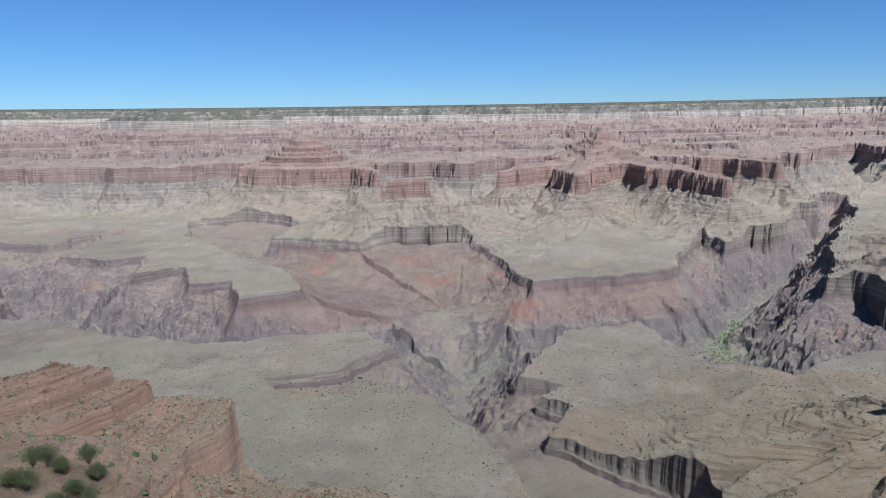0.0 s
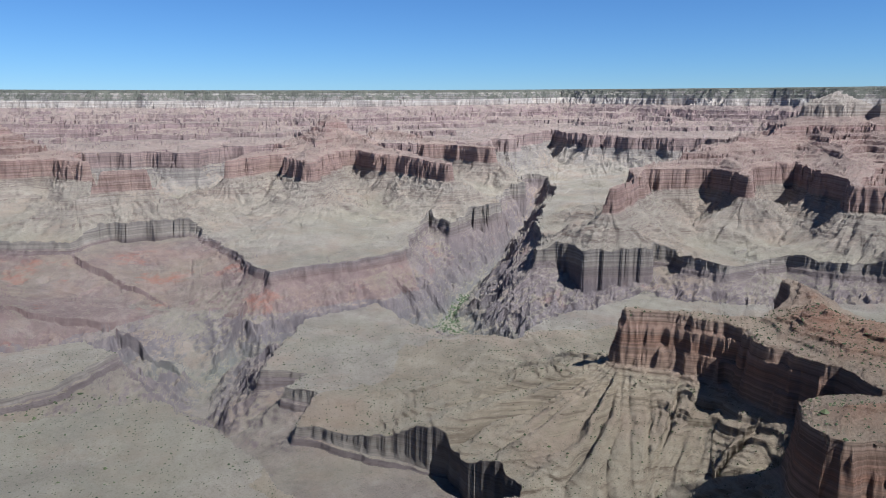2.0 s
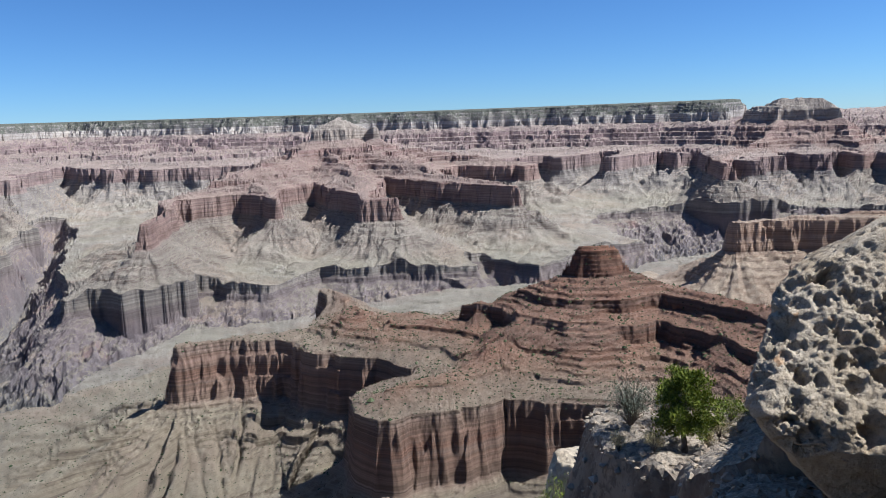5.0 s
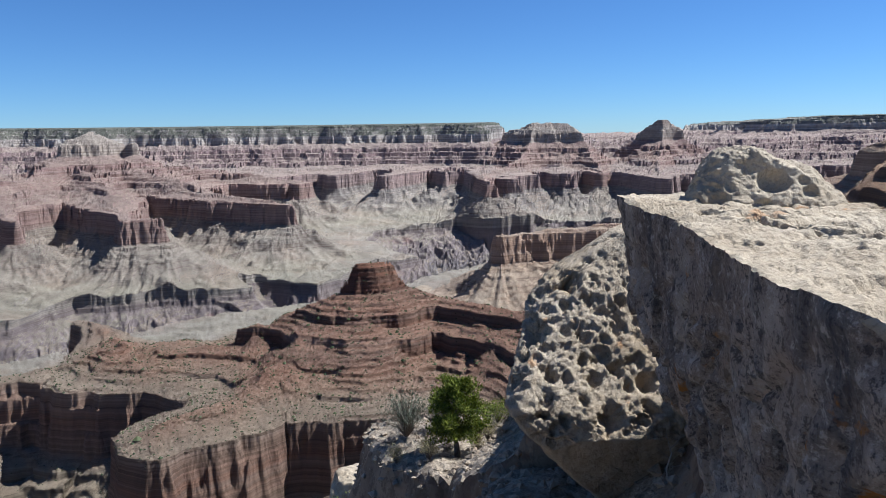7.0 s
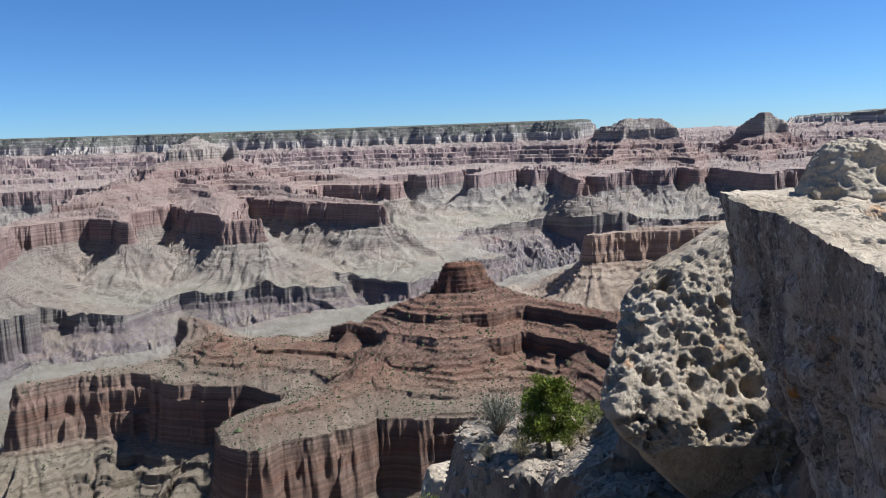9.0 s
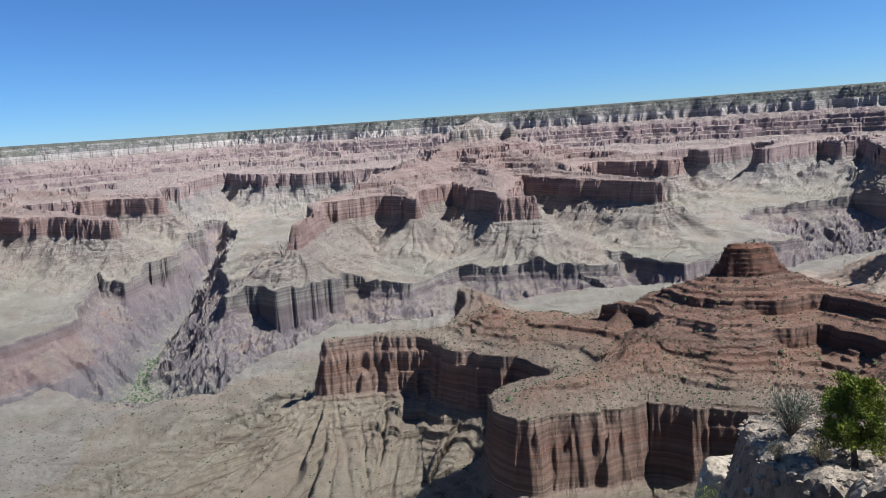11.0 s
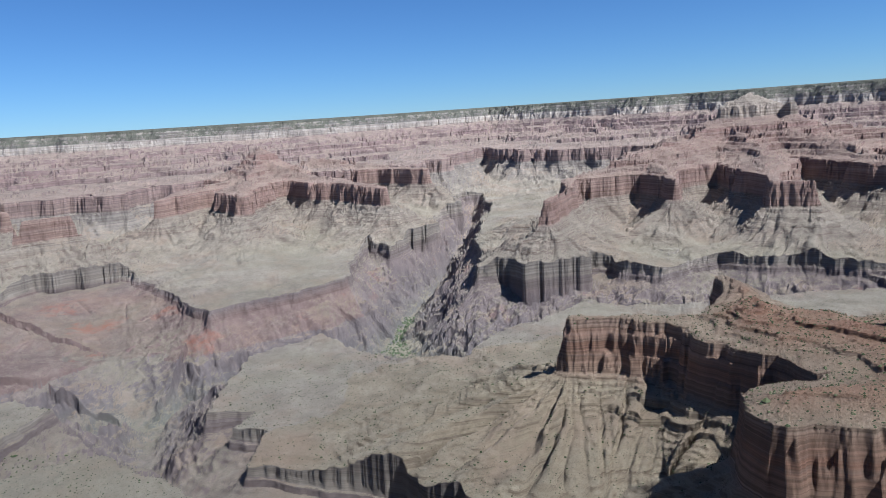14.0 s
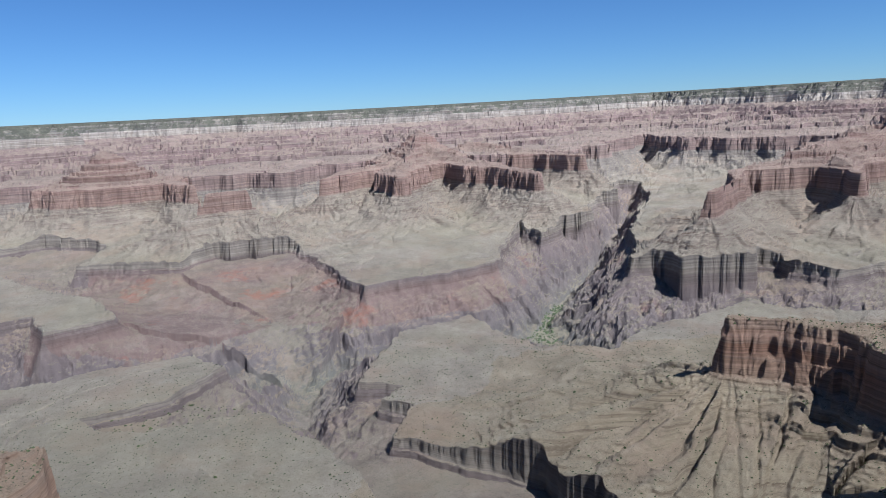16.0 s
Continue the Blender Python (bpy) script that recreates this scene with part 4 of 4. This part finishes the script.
gz = gz - np.interp(off, (-0.6, 0, 0.5, 1.5, 3, 6, 20), (0, 0.3, 2.4, 4.4, 6.5, 11.5, 28.0))
gz = gz + 0.16 * fbm(gx, gy, 1.2, 4, 511, 0.6) + 0.10 * np.abs(fbm(gx, gy, 0.35, 2, 521))
slope = grid_mesh("rim_slope", np.stack([gx, gy, gz], -1), LEDGE, closed=False, smooth=False)
tagged(slope, "grey limestone rubble slope and ledge below the rim", "slope", kind="structure")


def slope_height(x, y):
    i, j = int(round((x + 6) / 0.13)), int(round((y + 12) / 0.13))
    return float(gz[i, j])


def stones(count, seed):
    """Loose stones strewn over the rubble slope, joined into one mesh."""
    r = np.random.default_rng(seed)
    v, f = [], []
    tri = [(0, 1, 4), (1, 2, 4), (2, 3, 4), (3, 0, 4), (1, 0, 5), (2, 1, 5), (3, 2, 5), (0, 3, 5)]
    for _ in range(count):
        x, y = r.uniform(7, 19), r.uniform(-1.5, 8)
        s_ = 0.02 + 0.11 * r.random() ** 5
        b = len(v)
        turn = r.random() * math.tau
        z = slope_height(x, y)
        for k in range(4):
            a = turn + k * math.pi / 2
            v.append((x + s_ * math.cos(a) * r.uniform(0.7, 1.3), y + s_ * math.sin(a) * r.uniform(0.7, 1.3), z + s_ * r.uniform(-0.1, 0.4)))
        v.extend([(x, y, z + s_ * r.uniform(0.5, 0.9)), (x, y, z - s_)])
        f.extend([tuple(b + i for i in q) for q in tri])
    me = bpy.data.meshes.new("loose_stones")
    me.from_pydata(v, [], f)
    me.materials.append(GRAVEL)
    return tagged(new("loose_stones", me), "loose pale stones strewn over a rubble slope", "stones", kind="stuff")


stones(6500, 81)

# ---- plants ----
def foliage(name, dark, light, rough=0.7):
    n = Nodes(name)
    info = n.t.nodes.new("ShaderNodeNewGeometry")
    col = n.mix(info.outputs["Random Per Island"], dark, light)
    return n.done(col, rough)


NEEDLES = foliage("pine_needles", (0.05, 0.08, 0.012), (0.24, 0.27, 0.035))
GREY_LEAF = foliage("grey_scrub_leaves", (0.10, 0.115, 0.075), (0.24, 0.25, 0.18))
OLIVE = foliage("juniper_leaves", (0.035, 0.05, 0.022), (0.095, 0.11, 0.05))
DRY = foliage("dry_grass", (0.26, 0.22, 0.11), (0.45, 0.38, 0.22))


def bark_material():
    n = Nodes("bark")
    col = n.mix(n.grey(n.noise(30, 4, 0.6, stretch=(1, 1, 0.2)), 0.35, 0.65), (0.09, 0.07, 0.055), (0.22, 0.18, 0.145))
    return n.done(col, 0.9)


BARK = bark_material()


def tube(verts, faces, pts, radii, sides=7):
    """A tapered limb through points."""
    base = len(verts)
    for p, r in zip(pts, radii):
        for k in range(sides):
            a = k * math.tau / sides
            verts.append((p[0] + r * math.cos(a), p[1] + r * math.sin(a), p[2] + 0.25 * r * math.sin(a * 2)))
    for i in range(len(pts) - 1):
        for k in range(sides):
            k2 = (k + 1) % sides
            faces.append((base + i * sides + k, base + i * sides + k2, base + (i + 1) * sides + k2, base + (i + 1) * sides + k))


def py_mesh(name, verts, faces, material, parent=None):
    me = bpy.data.meshes.new(name)
    me.from_pydata(verts, [], faces)
    me.materials.append(material)
    ob = new(name, me)
    ob.parent = parent
    return ob


def leaves(verts, faces, at, spread, count, size, r, up=0.4):
    """A tuft of narrow two-sided leaves round a point."""
    for _ in range(count):
        d = r.normal(0, 1, 3)
        d /= np.linalg.norm(d) + 1e-9
        d[2] = d[2] * 0.8 + up
        c = np.array(at) + d * spread * r.random() ** 0.5
        side = np.cross(d, r.normal(0, 1, 3))
        side /= np.linalg.norm(side) + 1e-9
        ln, w = size * (0.7 + 0.7 * r.random()), size * 0.28
        b = len(verts)
        verts.extend([tuple(c - side * w), tuple(c + d * ln * 0.5 + side * w * 0.2), tuple(c + d * ln), tuple(c + side * w)])
        faces.append((b, b + 1, b + 2, b + 3))


def small_pine(at, height, seed):
    """A young pinyon with a bent trunk, limbs and tufts of needles."""
    r = np.random.default_rng(seed)
    tree = tagged(new("pinyon_pine"), "young bright green pinyon pine on a rocky ledge", "tree")
    tree.location = at
    v, f = [], []
    trunk = [(0, 0, -0.1), (0.03, 0.02, 0.12 * height), (-0.02, 0.06, 0.35 * height), (0.03, 0.02, 0.65 * height), (0.0, 0.0, 0.96 * height)]
    tube(v, f, trunk, [0.075, 0.06, 0.045, 0.03, 0.008])
    lv, lf = [], []
    for k in range(46):
        h = 0.22 + 0.76 * (k + r.random()) / 46
        a = k * 2.4 + r.random()
        reach = height * (0.31 * (1 - ((h - 0.45) / 0.62) ** 2) + 0.05) * (0.65 + 0.6 * r.random())
        root = (np.interp(h, (0, 0.35, 0.65, 1), (0, -0.02, 0.03, 0)), 0.03, h * height)
        tip = (root[0] + reach * math.cos(a), root[1] + reach * math.sin(a), root[2] + 0.10 * height * (r.random() - 0.1))
        mid = tuple((p + q) / 2 + (0.02 if i == 2 else 0) for i, (p, q) in enumerate(zip(root, tip)))
        tube(v, f, [root, mid, tip], [0.018, 0.012, 0.004], 5)
        for q in np.linspace(0.35, 1, 5):
            c = np.array(root) * (1 - q) + np.array(tip) * q + r.normal(0, 0.035, 3)
            leaves(lv, lf, c, 0.12, 75, 0.065, r)
    py_mesh("trunk", v, f, BARK, tree)
    py_mesh("crown", lv, lf, NEEDLES, tree)
    return tree


def scrub(name, text, at, wide, high, material, seed, tufts=60, leaf=0.05, per=26, cat="shrub"):
    """A many-stemmed bush: stems that fan out from one root, with tufts of leaves."""
    r = np.random.default_rng(seed)
    bush = tagged(new(name), text, cat)
    bush.location = at
    v, f, lv, lf = [], [], [], []
    for k in range(tufts):
        a, e = r.random() * math.tau, r.random() ** 0.6
        tip = np.array((wide / 2 * e * math.cos(a), wide / 2 * e * math.sin(a), high * (0.25 + 0.75 * math.sqrt(max(0, 1 - (e * 0.95) ** 2)) * (0.6 + 0.4 * r.random()))))
        tube(v, f, [(0, 0, -0.05), tuple(tip * 0.5 * np.array((0.8, 0.8, 1.1))), tuple(tip)], [0.012 * high, 0.009 * high, 0.003], 4)
        for q in (0.6, 0.8, 1.0):
            leaves(lv, lf, tip * q, leaf * 2.2, per // 3, leaf, r, 0.6)
    py_mesh("stem", v, f, BARK, bush)
    py_mesh("leaves", lv, lf, material, bush)
    return bush


small_pine((14.45, 3.2, slope_height(14.45, 3.2)), 1.66, 3)
scrub("grey_shrub", "grey-green leafy shrub beside a young pine", (15.1, 4.55, slope_height(15.1, 4.55)), 1.15, 1.0, GREY_LEAF, 8, 90, 0.045, 30)
scrub("grey_shrub", "grey twiggy shrub behind a young pine", (15.6, 3.9, slope_height(15.6, 3.9)), 0.9, 0.8, GREY_LEAF, 9, 70, 0.04, 18)
scrub("green_shrub", "low bright green shrub on a ledge edge", (16.0, 2.6, slope_height(16.0, 2.6)), 0.9, 0.45, NEEDLES, 10, 50, 0.045, 30)
for k, (x, y) in enumerate(((13.9, 4.4), (13.6, 3.6), (14.0, 3.75), (14.3, 2.75), (14.7, 2.6))):
    scrub("dry_tuft", "tuft of dry straw-coloured grass among rubble", (x, y, slope_height(x, y)), 0.45, 0.35, DRY, 20 + k, 34, 0.04, 18, "grass")
scrub("green_shrub", "bright green shrub below a white outcrop", (18.6, 7.6, slope_height(18.6, 7.6)), 2.0, -8.75 - slope_height(18.6, 7.6), NEEDLES, 12, 120, 0.06, 36)



def dead_twig(at, seed):
    """A bare forked twig."""
    r = np.random.default_rng(seed)
    v, f = [], []
    tube(v, f, [(0, 0, -0.1), (0.0, 0.03, 0.18), (0.0, -0.02, 0.36), (0.0, 0.05, 0.6)], [0.012, 0.01, 0.008, 0.003], 5)
    for h, side, rise in ((0.2, -0.16, 0.05), (0.3, 0.14, 0.12), (0.42, -0.1, 0.14)):
        tube(v, f, [(0, 0, h), (0.02 * r.normal(), side * 0.6, h + rise * 0.5), (0.0, side, h + rise)], [0.007, 0.005, 0.002], 4)
    ob = py_mesh("dead_twig", v, f, DEAD)
    ob.location = at
    return tagged(ob, "bare grey dead twig beside a boulder", "twig")


DEAD = foliage("dead_wood", (0.26, 0.23, 0.19), (0.34, 0.30, 0.25))
dead_twig((8.2, -0.75, slope_height(8.2, -0.75)), 91)


def land_at(x, y):
    """The land's height in the built scene at a plan place in true metres."""
    _, z, _ = land(np.array([[float(x)]]), np.array([[float(y)]]))
    return float(z[0, 0]) * SCALE + EYE


for k in range(13):
    az = -33.2 + 0.45 * k + rng.normal(0, 0.2)
    line = np.arange(235, 335, 3.0)
    _, zl, _ = land(line[:, None] * math.sin(radians(az)), line[:, None] * math.cos(radians(az)))
    r_ = float(line[np.argmax(zl[:, 0] / line)]) - 26 * rng.random() ** 1.5
    x, y = r_ * math.sin(radians(az)), r_ * math.cos(radians(az))
    size = 1.6 + 1.6 * rng.random()
    scrub("juniper", "dark green juniper on an orange soil slope", (x * SCALE, y * SCALE, land_at(x, y)), size, size * 0.85, OLIVE, 40 + k, 70, 0.16, 30, "tree")

# ---- scrub and rubble scattered over the nearer slopes ----


def scatter(name, count, r0, r1, az0, az1, keep, size, material, text, cat, seed, squash=0.8):
    """Small uneven lumps on the land, joined into one mesh."""
    r = np.random.default_rng(seed)
    rad = np.sqrt(r.uniform(r0 * r0, r1 * r1, count * 4))
    az = np.radians(r.uniform(az0, az1, count * 4))
    x, y = rad * np.sin(az), rad * np.cos(az)
    out, z, own = land(x[:, None], y[:, None])
    out, z = out[:, 0], z[:, 0]
    ok = np.flatnonzero(keep(out, own[:, 0]))[:count]
    x, y, z = x[ok] * SCALE, y[ok] * SCALE, z[ok] * SCALE + EYE
    shape = np.array([(1, 0, 0.1), (0.3, 0.95, 0), (-0.8, 0.6, 0.1), (-0.8, -0.6, 0), (0.3, -0.95, 0.1), (0, 0, 1), (0, 0, -0.6)])
    tri = np.array([(0, 1, 5), (1, 2, 5), (2, 3, 5), (3, 4, 5), (4, 0, 5), (1, 0, 6), (2, 1, 6), (3, 2, 6), (4, 3, 6), (0, 4, 6)])
    s = size * np.exp(r.normal(0, 0.35, len(ok)))
    v = shape[None] * s[:, None, None] * (1 + 0.3 * r.normal(0, 1, (len(ok), 7, 1))) * np.array((1, 1, squash))
    v = v + np.stack([x, y, z], -1)[:, None]
    f = (tri[None] + 7 * np.arange(len(ok))[:, None, None]).reshape(-1, 3)
    me = bpy.data.meshes.new(name)
    me.vertices.add(len(ok) * 7)
    me.vertices.foreach_set("co", v.reshape(-1).astype(np.float32))
    me.loops.add(f.size)
    me.loops.foreach_set("vertex_index", f.ravel().astype(np.int32))
    me.polygons.add(len(f))
    me.polygons.foreach_set("loop_start", np.arange(0, f.size, 3, dtype=np.int32))
    me.polygons.foreach_set("use_smooth", np.zeros(len(f), bool))
    me.update(calc_edges=True)
    me.materials.append(material)
    return tagged(new(name, me), text, cat, kind="stuff")


scatter("slope_scrub", 15000, 600, 2100, -40, 112, lambda o, w: (o > 200) & (o < 722) & (w < 8), 0.5, OLIVE, "dark scrub dotted over red slopes", "scrub", 71)
scatter("bench_scrub", 15000, 1100, 3100, -34, 78, lambda o, w: (o > 760) & (o < 2395), 0.45, OLIVE, "grey scrub dotted over desert benches", "scrub", 72)
scatter("slope_rubble", 14000, 700, 2100, -40, 112, lambda o, w: (o > 330) & (o < 722), 0.5, ROCK_NEAR, "fallen red blocks on slopes", "rubble", 73, 0.7)
scatter("stream_thicket", 520, 3950, 4900, 20, 24.5, lambda o, w: o > 2815, 1.5, foliage("thicket_leaves", (0.06, 0.085, 0.045), (0.13, 0.16, 0.085)), "green thicket along a river bed", "thicket", 74)
scatter("creek_thicket", 260, 2380, 2760, -13, -3, lambda o, w: o > 2455, 0.9, OLIVE, "green cottonwood thicket in a side ravine", "thicket", 75)


def trail():
    """The pale foot trail over the near bench."""
    n = Nodes("trail_dust")
    dust = n.done(n.mix(n.grey(n.noise(0.8, 4), 0.3, 0.7), (0.36, 0.31, 0.23), (0.44, 0.385, 0.285)), 0.95)
    pts = np.array([(-1200, 2430), (-1080, 2550), (-960, 2670), (-840, 2790), (-680, 2900), (-560, 3010), (-470, 3080), (-390, 3130)], float)
    t = np.linspace(0, len(pts) - 1, 400)
    x, y = np.interp(t, range(len(pts)), pts[:, 0]), np.interp(t, range(len(pts)), pts[:, 1])
    x, y = x + 5 * np.sin(t * 5.1), y + 4 * np.sin(t * 3.7)
    tx, ty = np.gradient(x), np.gradient(y)
    ln = np.hypot(tx, ty)
    verts = []
    for side in (-1, 1):
        px, py = x - side * ty / ln * 2.0, y + side * tx / ln * 2.0
        _, z, _ = land(px[:, None], py[:, None])
        verts.append(np.stack([px * SCALE, py * SCALE, z[:, 0] * SCALE + EYE + 0.35], -1))
    return tagged(grid_mesh("trail", np.stack(verts, 1), dust, closed=False, smooth=False), "pale dusty foot trail across a desert bench", "trail", kind="structure")


trail()
